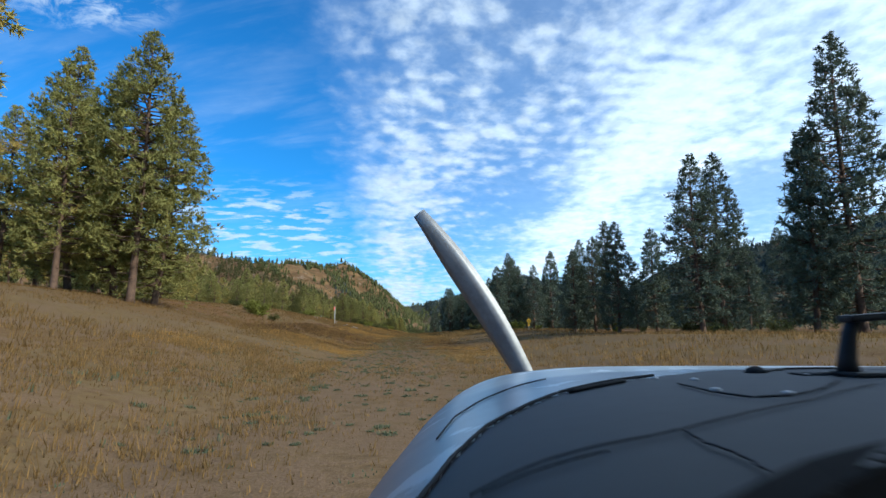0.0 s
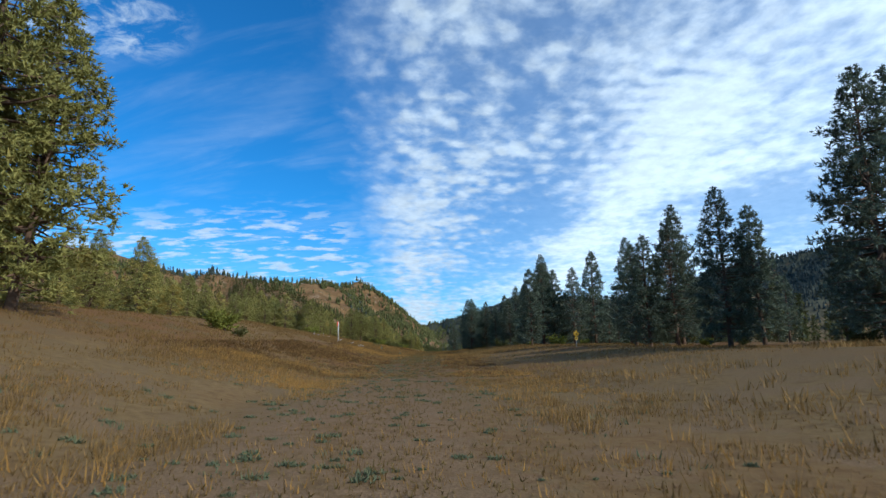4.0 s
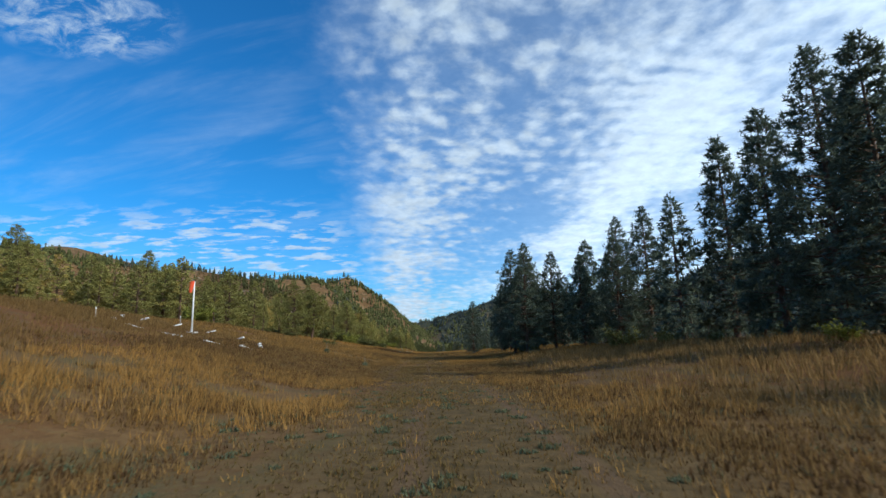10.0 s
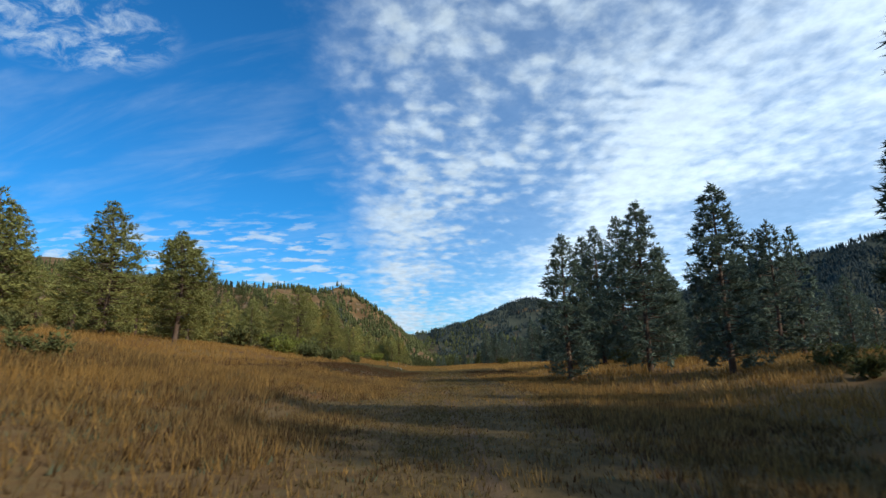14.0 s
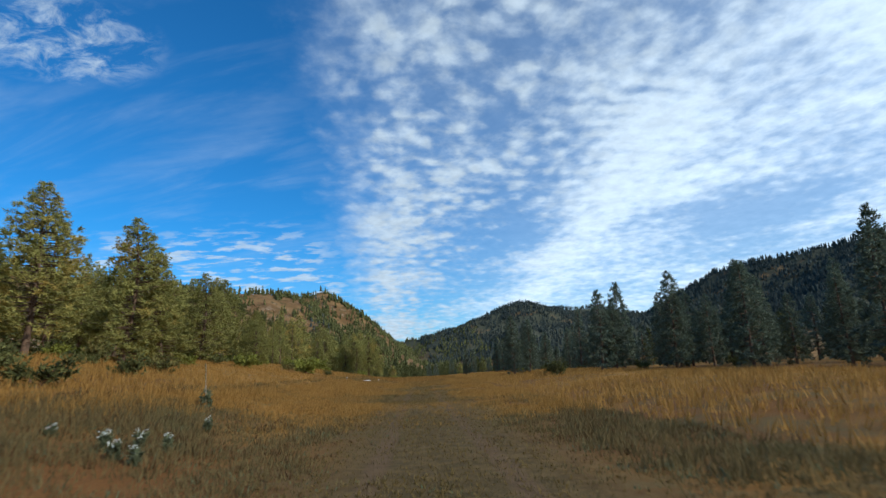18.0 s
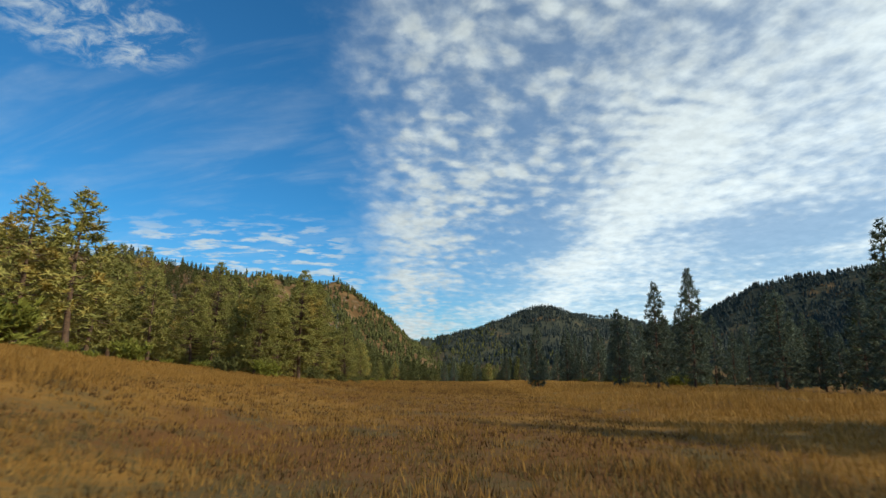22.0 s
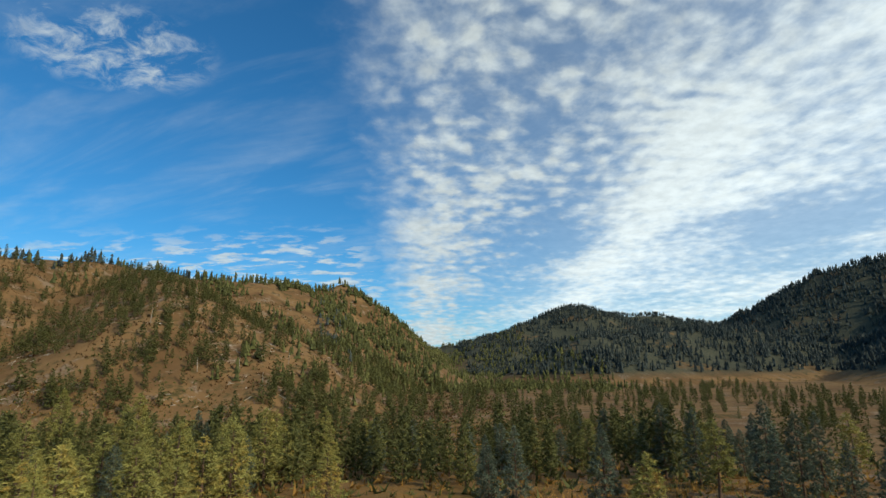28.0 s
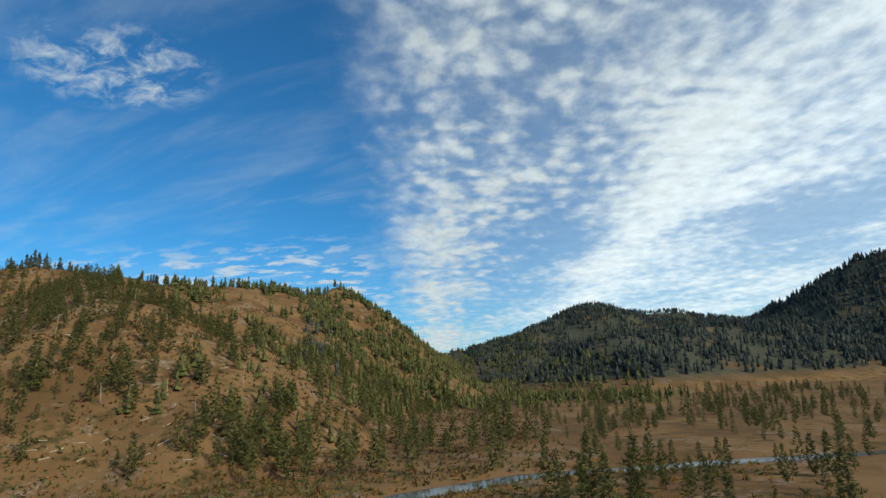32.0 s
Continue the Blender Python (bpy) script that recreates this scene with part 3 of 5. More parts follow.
PINES = [
    ("ponderosa", 1, "oval", 0.18, 4.2, 130, 17, 0.50, NEEDLES, 7, 0.15),
    ("ponderosa", 2, "oval", 0.06, 4.1, 140, 17, 0.50, NEEDLES, 7, 0.15),
    ("ponderosa", 3, "round", 0.26, 3.9, 120, 17, 0.50, NEEDLES, 7, 0.15),
    ("fir", 4, "oval", 0.05, 3.7, 150, 17, 0.50, NEEDLES_SHADE_TONED, 7, 0.15),
    ("fir", 5, "spire", 0.08, 3.2, 150, 17, 0.50, NEEDLES_SHADE_TONED, 7, 0.15),
    ("fir", 6, "spire", 0.06, 3.5, 150, 17, 0.50, NEEDLES_SHADE_TONED, 7, 0.15),
    ("slim_pine", 8, "cone", 0.14, 2.4, 120, 12, 0.48, NEEDLES),
    ("wood_pine", 9, "oval", 0.12, 3.8, 92, 9, 0.66, NEEDLES, 6, 0.18),
    ("wood_pine", 10, "oval", 0.22, 3.4, 86, 9, 0.66, NEEDLES, 6, 0.18),
    ("wood_fir", 11, "cone", 0.05, 3.5, 96, 9, 0.70, NEEDLES_SHADE_TONED, 6, 0.18),
    ("wood_fir", 12, "spire", 0.06, 3.3, 94, 10, 0.70, NEEDLES_SHADE_TONED, 6, 0.18),
    ("old_ponderosa", 13, "oval", 0.05, 4.4, 185, 30, 0.35, NEEDLES, 7, 0.15),
    ("old_ponderosa", 17, "oval", 0.17, 4.2, 170, 26, 0.35, NEEDLES, 7, 0.14),
    ("old_fir", 14, "oval", 0.07, 3.9, 180, 27, 0.35, NEEDLES_SHADE_TONED, 7, 0.15),
]
PINE_MESHES = [pine_meshes(*p) for p in PINES]
PINE_LABELS = ["tall ponderosa pine with an open green crown and bare lower trunk", "full green ponderosa pine at the edge of the meadow", "round-topped ponderosa pine with a long bare reddish trunk",
               "dense pine with branches down to the grass, shade in its dark needle colour", "narrow pine with a pointed top, shade in its dark needle colour", "broad conifer in the shaded tree line, shade in its dark needle colour", "slim young pine with a thin pointed crown", "green pine in the wood behind the meadow", "round-topped pine standing back in the wood",
               "pine standing back in the wood, shade in its dark needle colour", "conifer in the wood, shade in its dark needle colour",
               "tall old ponderosa pine with dense tufts of needles", "tall old ponderosa pine with a bare lower trunk", "tall pine at the edge of the meadow, shade in its dark needle colour"]
PROTO = {}


def plant(kind, x, y, height=None, top=None, wide=1.0, group="trees along the airstrip"):
    """A conifer on the ground at x, y: so tall, or with its top so high."""
    z = float(land(x, y)) - 0.12
    h = height if height else max(4.0, top - z)
    s = h / 20.0
    w = s ** 0.75 * wide * (1.32 if kind in (0, 1, 2, 7, 8, 11, 12) else 1.05)
    m = pose(x, y, z, 0, 0, rng.uniform(0, 360)) @ Matrix.Diagonal((w, w, s, 1))
    if kind in PROTO:
        return copy_thing(PROTO[kind], m @ Matrix.Diagonal([1 / q for q in PROTO[kind].scale] + [1]))
    root = new("pine_tree" if kind not in (3, 4, 5, 9, 10, 13) else "fir_tree")
    part("trunk", PINE_MESHES[kind][0], root, "reddish-brown furrowed bark")
    part("crown", PINE_MESHES[kind][1], root)
    tagged(root, PINE_LABELS[kind], "tree", group)
    root.matrix_basis = m
    PROTO[kind] = root
    return root


# ---- trees that stand out, stretch by stretch: kind, x, y, top ----
LEFT_A = [(12, -23.4, 22, 33), (12, -25.4, 49.5, 30.2), (11, -33.8, 54.2, 30.6), (11, -24.6, 52.2, 24.5), (12, -30.5, 47.0, 24.0), (11, -28.5, 52.5, 28.0), (12, -38, 50.5, 23), (11, -43, 53, 22), (2, -47, 58, 24), (11, -36, 62, 19), (12, -45, 66, 22),
          (11, -35, 76, 14.5), (11, -67, 143, 28), (2, -62, 150, 18), (12, -74.1, 240.9, 29.5), (11, -72.3, 250.3, 27.6), (11, -80.7, 297, 30), (11, -80, 178, 28), (12, -88, 188, 31), (11, -93, 200, 31), (12, -84, 207, 29), (11, -74, 196, 24), (11, -44, 216, 19.6), (11, -27.4, 204, 15.9), (2, -25, 211.5, 14.8), (6, -36, 214, 14)]
LEFT_B = [(11, -37.6, 348.2, 22.2), (12, -38.5, 338.9, 20.6), (11, -42.2, 341, 20.0), (11, -25.6, 334.4, 13.8), (11, -62.5, 301.7, 24), (11, -58, 296, 21), (11, -27.2, 217, 16.5), (11, -24.3, 288, 17.1), (11, -22, 291, 12), (12, -25, 262.7, 17.2), (11, -31, 274, 17), (12, -27, 280, 18), (11, -30.5, 309, 18.6), (11, -26.6, 311.5, 16.2), (12, -35.4, 347, 21.6), (11, -23.3, 327, 11.4), (12, -10.8, 394, 13.2), (11, -9.2, 396, 11.7), (2, -14, 391, 12.2), (11, -17, 395, 11),
          (12, -42, 418, 20.7), (2, -50, 425, 22.6), (11, -34.7, 504, 17.4), (11, -12.5, 469, 7.2), (11, -22, 440, 13), (11, -12.6, 443.5, 12), (11, -16.5, 446, 10.5), (12, -19.5, 440, 16.5)]
LEFT_D = [(11, -16.2, 420.9, 15.7), (12, -34.2, 455.2, 21.8), (11, -12.6, 413.4, 4.2), (11, -14.5, 407.5, 14.0), (11, -17.5, 411, 11), (11, -27, 438, 15), (11, -19, 404, 13.7), (12, -25, 405, 16), (11, -25.5, 400.5, 13.3), (11, -14, 388, 9.5), (11, -12.5, 391.5, 9), (11, -24, 448, 13), (12, -22, 452, 11), (11, -28, 455, 13), (11, -16, 458, 8), (11, -20, 470, 9), (11, -17, 484, 8.5), (12, -24, 488, 11), (11, -30, 475, 12)]
LEFT_C = [(1, -79, 615, 12), (3, -34.8, 620, 5.3), (1, -19.7, 613, 7.7), (3, -26.6, 585, 5.1), (1, -66, 623, 11), (1, -58, 604, 9), (3, -47, 612, 7.5), (1, -10, 622, 5), (3, -2, 630, 4), (1, -90, 602, 13), (3, -40, 600, 6)]
RIGHT_A = [(13, 24.9, 64.9, 15), (4, 34.8, 76.2, 16.5), (13, 29, 53.2, 19.9), (13, 31.9, 54.3, 20.4), (13, 44, 51, 32.6), (4, 40.6, 52.8, 22.7), (13, 51, 72.4, 15.9), (3, 23.3, 77.4, 13.5), (13, 26.2, 77.3, 15.3), (4, 18.3, 118.8, 16),
           (13, 27.3, 92, 15.3), (13, 33.5, 91.7, 20.6), (13, 39.6, 127, 23.2), (4, 26.3, 144.9, 21.3), (3, 24.6, 127, 17), (13, 22.1, 127, 19.9), (4, 32.7, 127.3, 20.6), (4, 23.8, 134.2, 19.3), (13, 27.5, 123.5, 16.8)]
RIGHT_B = [(4, 11.4, 165.4, 13.9), (4, 16.6, 158.3, 12.4), (13, 22.3, 161.8, 17.6), (13, 14.8, 164.6, 13.9), (13, 10.3, 168.4, 14.9), (13, 10.5, 161.4, 14.4), (4, 20.3, 168, 16), (13, 24.2, 157.5, 17.8), (13, 19.6, 155.5, 13.8), (3, 12, 193, 12.2), (3, 7.2, 193.6, 10.2), (4, 12.4, 184.8, 10.6), (3, 16.8, 220, 16), (13, 17.4, 217, 16.4), (13, 17.9, 212.3, 16.2), (4, 20.5, 214, 12)]
RIGHT_C = [(5, 33, 330, 14.5), (4, 36, 331, 12.5), (5, 38.5, 315, 14.9), (4, 54, 322, 17.6), (5, 57, 326, 18), (5, 75, 318.8, 25.3), (4, 45.5, 273.2, 17.9), (5, 51, 276.2, 18.1), (5, 49.5, 361.5, 20.2), (5, 20.5, 342.4, 11.9), (4, 23.8, 344.2, 11.2), (5, 32.8, 391, 13.9), (5, 28.3, 390, 12), (3, 25.2, 393, 9.4), (5, 17.2, 398.7, 7.9), (4, 25.8, 454, 9.4), (5, 50, 500, 14), (5, 23.4, 466.6, 6.8)]
ALL_TREES = []
for lot in (LEFT_A, LEFT_B, LEFT_C, LEFT_D, RIGHT_A, RIGHT_B, RIGHT_C):
    for k, x, y, top in lot:
        plant(k, x, y, top=top, wide=0.82 if (y < 80 or y > 380) and x < 0 else 0.72 if y > 380 else 1.0)
        ALL_TREES.append((x, y))


def clear_of(x, y, gap):
    return all((x - a) ** 2 + (y - b) ** 2 > gap * gap for a, b in ALL_TREES)


# the wood behind them: edge of the wood on each side, along the strip
EDGE_L = ((-20, 60), (40, 48), (60, 46), (80, 64), (190, 66), (200, 40), (225, 42), (262, 46), (280, 33), (350, 36), (385, 30), (430, 30), (450, 24), (520, 24), (580, 30), (640, 30))
EDGE_R = ((-20, 45), (40, 38), (60, 36), (90, 36), (118, 26), (150, 24), (158, 18), (175, 17), (200, 18), (222, 22), (232, 70), (300, 66), (318, 46), (350, 40), (400, 40), (460, 40), (520, 45), (640, 40))
count = 0
for side, edge, kinds in ((-1, EDGE_L, (7, 7, 7, 8, 6, 7)), (1, EDGE_R, (10, 10, 9, 10, 9, 9))):
    tries = 0
    placed = 0
    while placed < (250 if side < 0 else 115) and tries < 6000:
        tries += 1
        y = rng.uniform(25, 640)
        depth = rng.uniform(0, 1) ** 1.6 * 34
        x = float(along(XS_C, y)) + side * (float(along(edge, y)) + depth)
        if not clear_of(x, y, 4.0):
            continue
        plant(int(rng.choice(kinds)), x, y, height=float(rng.uniform(8, 14)) * (1.12 if side < 0 and 300 < y < 480 else 1.0))
        ALL_TREES.append((x, y))
        placed += 1
placed = 0
while placed < 14:
    x, y = rng.uniform(30, 64), rng.uniform(92, 158)
    if clear_of(x, y, 3.2):
        plant(int(rng.choice((10, 9, 10))), x, y, height=float(rng.uniform(8, 12)))
        ALL_TREES.append((x, y))
        placed += 1
placed = 0
while placed < 18:
    x, y = rng.uniform(42, 66), rng.uniform(258, 320)
    if clear_of(x, y, 3.2):
        plant(int(rng.choice((10, 9, 10))), x, y, height=float(rng.uniform(9, 14)))
        ALL_TREES.append((x, y))
        placed += 1
placed = 0
while placed < 42:
    x, y = rng.uniform(40, 98), rng.uniform(322, 490)
    if clear_of(x, y, 4.0):
        plant(int(rng.choice((10, 9, 10, 9))), x, y, height=float(rng.uniform(9, 17)))
        ALL_TREES.append((x, y))
        placed += 1
placed = 0
while placed < 30:
    x, y = rng.uniform(-60, -24), rng.uniform(330, 470)
    if clear_of(x, y, 3.5) and x < float(along(XS_C, y)) - float(along(EDGE_L, y)) - 1:
        plant(int(rng.choice((7, 7, 8, 9))), x, y, height=float(rng.uniform(9, 14)))
        ALL_TREES.append((x, y))
        placed += 1
# the wood across the end of the meadow
placed = 0
while placed < 55:
    x, y = rng.uniform(-75, 90), rng.uniform(552, 665)
    if clear_of(x, y, 4.0):
        plant(int(rng.choice((7, 9, 10, 7, 8))), x, y, height=float(rng.uniform(7, 12)))
        ALL_TREES.append((x, y))
        placed += 1


# ---- far woods: many small conifers in one piece ----
def far_wood(name, xs, ys, hs, label, mat, tiers=4, sides=5, drop=0.4):
    n = len(xs)
    zs = land(xs, ys) - drop
    r = np.random.default_rng(n)
    out_v, out_f, base = [], [], 0
    for tier in range(tiers):
        f0, f1 = tier / tiers * 0.85 + 0.08, min(1.0, (tier + 1.75) / tiers * 0.85 + 0.08)
        rad = hs * 0.25 * (1 - f0 * 0.82) * r.uniform(0.75, 1.2, n)
        ang = r.uniform(0, 6.28, n)[:, None] + np.arange(sides)[None] * 2 * np.pi / sides + r.normal(size=(n, sides)) * 0.25
        rr = rad[:, None] * r.uniform(0.45, 1.4, (n, sides))
        ring = np.stack([xs[:, None] + np.cos(ang) * rr, ys[:, None] + np.sin(ang) * rr, (zs + hs * f0)[:, None] + r.normal(size=(n, sides)) * hs[:, None] * 0.03], 2)
        tip = np.stack([xs + r.normal(size=n) * 0.1, ys + r.normal(size=n) * 0.1, zs + hs * f1], 1)[:, None, :]
        v = np.concatenate([ring, tip], 1)
        idx = base + np.arange(n)[:, None] * (sides + 1)
        for s in range(sides):
            out_f.append(np.stack([idx[:, 0] + s, idx[:, 0] + (s + 1) % sides, idx[:, 0] + sides], 1))
        out_v.append(v.reshape(-1, 3))
        base += n * (sides + 1)
    me = mesh_from(name, np.concatenate(out_v).tolist(), np.concatenate(out_f).tolist(), mat)
    return tagged(new(name, me), label, "forest", kind="stuff")


def scatter(n, x0, x1, y0, y1, keep, seed):
    r = np.random.default_rng(seed)
    x, y = r.uniform(x0, x1, n), r.uniform(y0, y1, n)
    ok = keep(x, y, r)
    return x[ok], y[ok], r


def hill_keep(low, dense):
    def keep(x, y, r):
        z = land(x, y)
        clump = value_noise(x, y, 70, 11) * 0.5 + value_noise(x, y, 24, 12) * 0.5
        return (z > low) & (r.uniform(0, 1, len(x)) < np.clip(dense + clump * 0.9, 0.03, 1))
    return keep


x, y, r = scatter(15000, -900, 0, 760, 1900, hill_keep(-12, 0.32), 21)
front = (y < 1250) & (x > -560)
far_wood("hillside_forest", x[~front], y[~front], r.uniform(11, 20, int((~front).sum())), "scattered pines on the upper brown hillside", FAR_NEEDLES, 5, 6)
HILL_FRONT = (x[front], y[front], r.uniform(7, 22, int(front.sum())) * np.interp(y[front], (800, 1150), (1.0, 0.8)))
x, y, r = scatter(5200, -1300, -450, -300, 1200, hill_keep(15, 0.30), 22)
far_wood("upland_forest", x, y, r.uniform(9, 18, len(x)), "pine forest on the upper valley wall", FAR_NEEDLES, 3)
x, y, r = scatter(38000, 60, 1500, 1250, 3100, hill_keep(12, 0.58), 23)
far_wood("valley_forest", x, y, r.uniform(10, 19, len(x)), "dense dark pine forest on the shaded hills across the valley, needles tinted for haze", HAZE_NEEDLES, 3)
x, y, r = scatter(3600, -160, 260, 880, 2300, hill_keep(-9, 0.75), 28)
far_wood("gorge_forest", x, y, r.uniform(8, 15, len(x)), "dense pines in the throat of the valley", FAR_NEEDLES, 4)
x, y, r = scatter(5000, -500, 260, 1750, 3200, hill_keep(20, 0.42), 24)
far_wood("distant_forest", x, y, r.uniform(9, 17, len(x)), "distant pines along the ridge at the head of the valley", FAR_NEEDLES, 3)
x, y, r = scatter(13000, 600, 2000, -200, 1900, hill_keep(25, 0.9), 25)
far_wood("mountain_forest", x, y, r.uniform(10, 19, len(x)), "dark pines on the steep mountain flank, needles tinted for haze", HAZE_NEEDLES, 3)


# crest trees stand close together along the skyline
def crest(line, n, seed, spread=14):
    r = np.random.default_rng(seed)
    pts = np.array(line, float)
    seg = np.hypot(*(pts[1:, :2] - pts[:-1, :2]).T)
    cum = np.concatenate([[0], np.cumsum(seg)])
    s = r.uniform(0, cum[-1], n)
    s = s[value_noise(s, s * 0, 60, seed) > -0.45]
    return np.interp(s, cum, pts[:, 0]) + r.normal(size=len(s)) * spread, np.interp(s, cum, pts[:, 1]) + r.normal(size=len(s)) * spread, r


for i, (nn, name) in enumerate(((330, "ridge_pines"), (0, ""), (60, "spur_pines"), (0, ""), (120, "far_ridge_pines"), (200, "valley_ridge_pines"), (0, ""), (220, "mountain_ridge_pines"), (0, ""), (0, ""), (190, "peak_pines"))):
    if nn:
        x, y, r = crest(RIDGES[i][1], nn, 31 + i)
        far_wood(name, x, y, r.uniform(8, 15, len(x)), "row of dark haze-tinted pines standing along the ridge line", HAZE_NEEDLES, 4)


r = np.random.default_rng(77)
x, y = r.uniform(-575, -470, 16), r.uniform(1150, 1262, 16)
y = 1186 + (x + 528) * 1.1 + r.normal(size=16) * 5
far_wood("crest_stand", x, y, r.uniform(15, 24, 16), "a few tall pines standing clear on the crest", HAZE_NEEDLES, 5)

# ---- woods at middle distance: fuller crowns, still in one piece ----
def crown_template(seed, kind, branches, per, size, blades):
    r = np.random.default_rng(seed)
    cs, os_, ss = [], [], []
    for i in range(branches):
        f = (i + r.uniform(0, 1)) / branches
        reach = 0.17 * crown_profile(kind, f) * r.uniform(0.7, 1.15)
        az = i * 2.399 + r.normal() * 0.3
        out = np.array((math.cos(az), math.sin(az), 0.25 * f - 0.1))
        fr = r.uniform(0.3, 1.0, per)
        cs.append(np.array((0, 0, 0.10 + 0.88 * f)) + out * (reach * fr)[:, None] + r.normal(size=(per, 3)) * 0.012)
        os_.append(np.repeat(out[None], per, 0))
        ss.append(size * r.uniform(0.7, 1.2, per) * (0.6 + 0.4 * crown_profile(kind, f)))
    v = tufts(np.concatenate(cs), np.concatenate(os_), np.concatenate(ss), r, blades, 0.17)
    st, sf = tube([(0, 0, -0.02), (0, 0, 0.5)], [0.014, 0.008], 4)
    return v, np.array([tuple(q) for q in st]), np.array([f for f in sf if len(f) == 4])


def full_wood(name, xs, ys, hs, label, mat, templates):
    r = np.random.default_rng(len(xs) + 5)
    zs = land(xs, ys) - 0.2
    vs, ts, base = [], [], 0
    pick = r.integers(0, len(templates), len(xs))
    for k, (v, st, sf) in enumerate(templates):
        m = pick == k
        n = int(m.sum())
        a = r.uniform(0, 6.28, n)
        c, s = np.cos(a)[:, None], np.sin(a)[:, None]
        h, w = hs[m][:, None], hs[m][:, None] * r.uniform(0.85, 1.25, (n, 1))
        p = np.stack([xs[m][:, None] + (v[:, 0] * c - v[:, 1] * s) * w, ys[m][:, None] + (v[:, 0] * s + v[:, 1] * c) * w, zs[m][:, None] + v[:, 2] * h], 2).reshape(-1, 3)
        vs.append(p)
    p = np.concatenate(vs)
    faces = np.arange(len(p)).reshape(-1, 3).tolist()
    q = np.stack([np.stack([xs + dx_, ys + dy_, zs + dz_ * hs], 1) for dx_, dy_, dz_ in ((-0.16, 0, -0.05), (0.16, 0, -0.05), (0.1, 0, 0.4), (0, -0.16, -0.05), (0, 0.16, -0.05), (0, 0.1, 0.4))], 1)
    n0 = len(p)
    trunk = np.arange(len(q) * 6).reshape(-1, 3) + n0
    me = mesh_from(name, np.concatenate([p, q.reshape(-1, 3)]).tolist(), faces + trunk.tolist(), [mat, BARK])
    me.polygons.foreach_set("material_index", [0] * len(faces) + [1] * len(trunk))
    return tagged(new(name, me), label, "forest", kind="stuff")


MID = [crown_template(3, "oval", 44, 3, 0.098, 4), crown_template(4, "cone", 46, 3, 0.086, 4), crown_template(5, "spire", 44, 3, 0.096, 4), crown_template(6, "oval", 44, 3, 0.092, 4)]
SMALL = [crown_template(13, "oval", 30, 2, 0.135, 4), crown_template(14, "cone", 30, 2, 0.118, 4), crown_template(15, "spire", 30, 2, 0.135, 4)]


def flats_keep(x, y, r):
    d = x - along(XS_C, y)
    inner = np.where(d < 0, along(EDGE_L, y) + 27, along(EDGE_R, y) + 27) + np.interp(y, (480, 560), (0, 18))
    return (np.abs(d) > inner) & (river_distance(x, y) > 14)


x, y, r = scatter(700, -170, 190, -20, 650, flats_keep, 26)
full_wood("valley_floor_forest", x, y, r.uniform(8, 14, len(x)), "pine forest on the flats behind the strip", FAR_NEEDLES, MID)
x, y, r = scatter(2100, -420, 420, 655, 1300, lambda x, y, r: (river_distance(x, y) > 16) & (land(x, y) < 14) & (value_noise(x, y, 45, 41) > -0.35 + 0.5 * (y > 668) * (x < 60) + 0.35 * (y > 668) * (y < 735) * (x < 60)), 27)
hs = r.uniform(7, 14, len(x))
hs = np.where((y > 668) & (x < 60), hs * np.interp(y, (700, 800), (0.6, 1.5)), hs)
close = (y < 830) & (np.abs(x) < 190)
full_wood("riverside_forest", x[close], y[close], hs[close] * 1.1, "dense olive-green pines on the valley floor near the river", FAR_NEEDLES, MID)
full_wood("valley_bottom_forest", x[~close], y[~close], hs[~close], "pines on the valley floor beyond the river", FAR_NEEDLES, SMALL)
x, y, r = scatter(190, -150, 60, 585, 664, lambda x, y, r: (river_distance(x, y) > 12) & (value_noise(x, y, 30, 44) > -0.5), 29)
full_wood("riverbank_pines", x, y, r.uniform(9.5, 15, len(x)), "tall full pines crowded along the near river bank", FAR_NEEDLES, MID)
full_wood("lower_hillside_forest", *HILL_FRONT, "olive-green pines scattered on the brown hillside above the river", FAR_NEEDLES, SMALL)


# brush and fallen timber over the open slope
def brush(name, n, x0, x1, y0, y1, low, high, mat, seed, label):
    x, y, r = scatter(n, x0, x1, y0, y1, lambda x, y, r: (river_distance(x, y) > 9) & (value_noise(x, y, 33, seed) + value_noise(x, y, 9, seed + 1) > -0.4), seed)
    c = np.stack([x, y, land(x, y)], 1)
    v = tufts(c, np.repeat(np.array([[0.1, -0.1, 0.5]]), len(c), 0), r.uniform(low, high, len(x)), r, 6, 0.20)
    return tagged(new(name, mesh_from(name, v.tolist(), np.arange(len(v)).reshape(-1, 3).tolist(), mat)), label, "brush", kind="stuff")


brush("hillside_brush", 26000, -620, 60, 720, 1350, 0.7, 2.4, RUSSET, 48, "low russet brush over the open hillside")
brush("olive_brush", 8000, -620, 60, 740, 1350, 0.8, 2.8, SHRUB, 52, "olive and yellowing brush over the open hillside")
brush("riverside_brush", 14000, -300, 120, 560, 860, 0.5, 2.2, SHRUB, 54, "olive brush and saplings along the river flats")
brush("golden_brush", 9000, -300, 120, 560, 860, 0.5, 1.8, GRASS, 58, "tall yellow grass and weeds along the river flats")
x, y, r = scatter(2600, -600, 0, 770, 1350, lambda x, y, r: (land(x, y) > -6) & (value_noise(x, y, 50, 49) > 0.0), 50)
a, ln = r.uniform(0, 3.14, len(x)), r.uniform(2.0, 6.5, len(x))
ends = [np.stack([x + s_ * np.cos(a) * ln / 2, y + s_ * np.sin(a) * ln / 2], 1) for s_ in (-1, 1)]
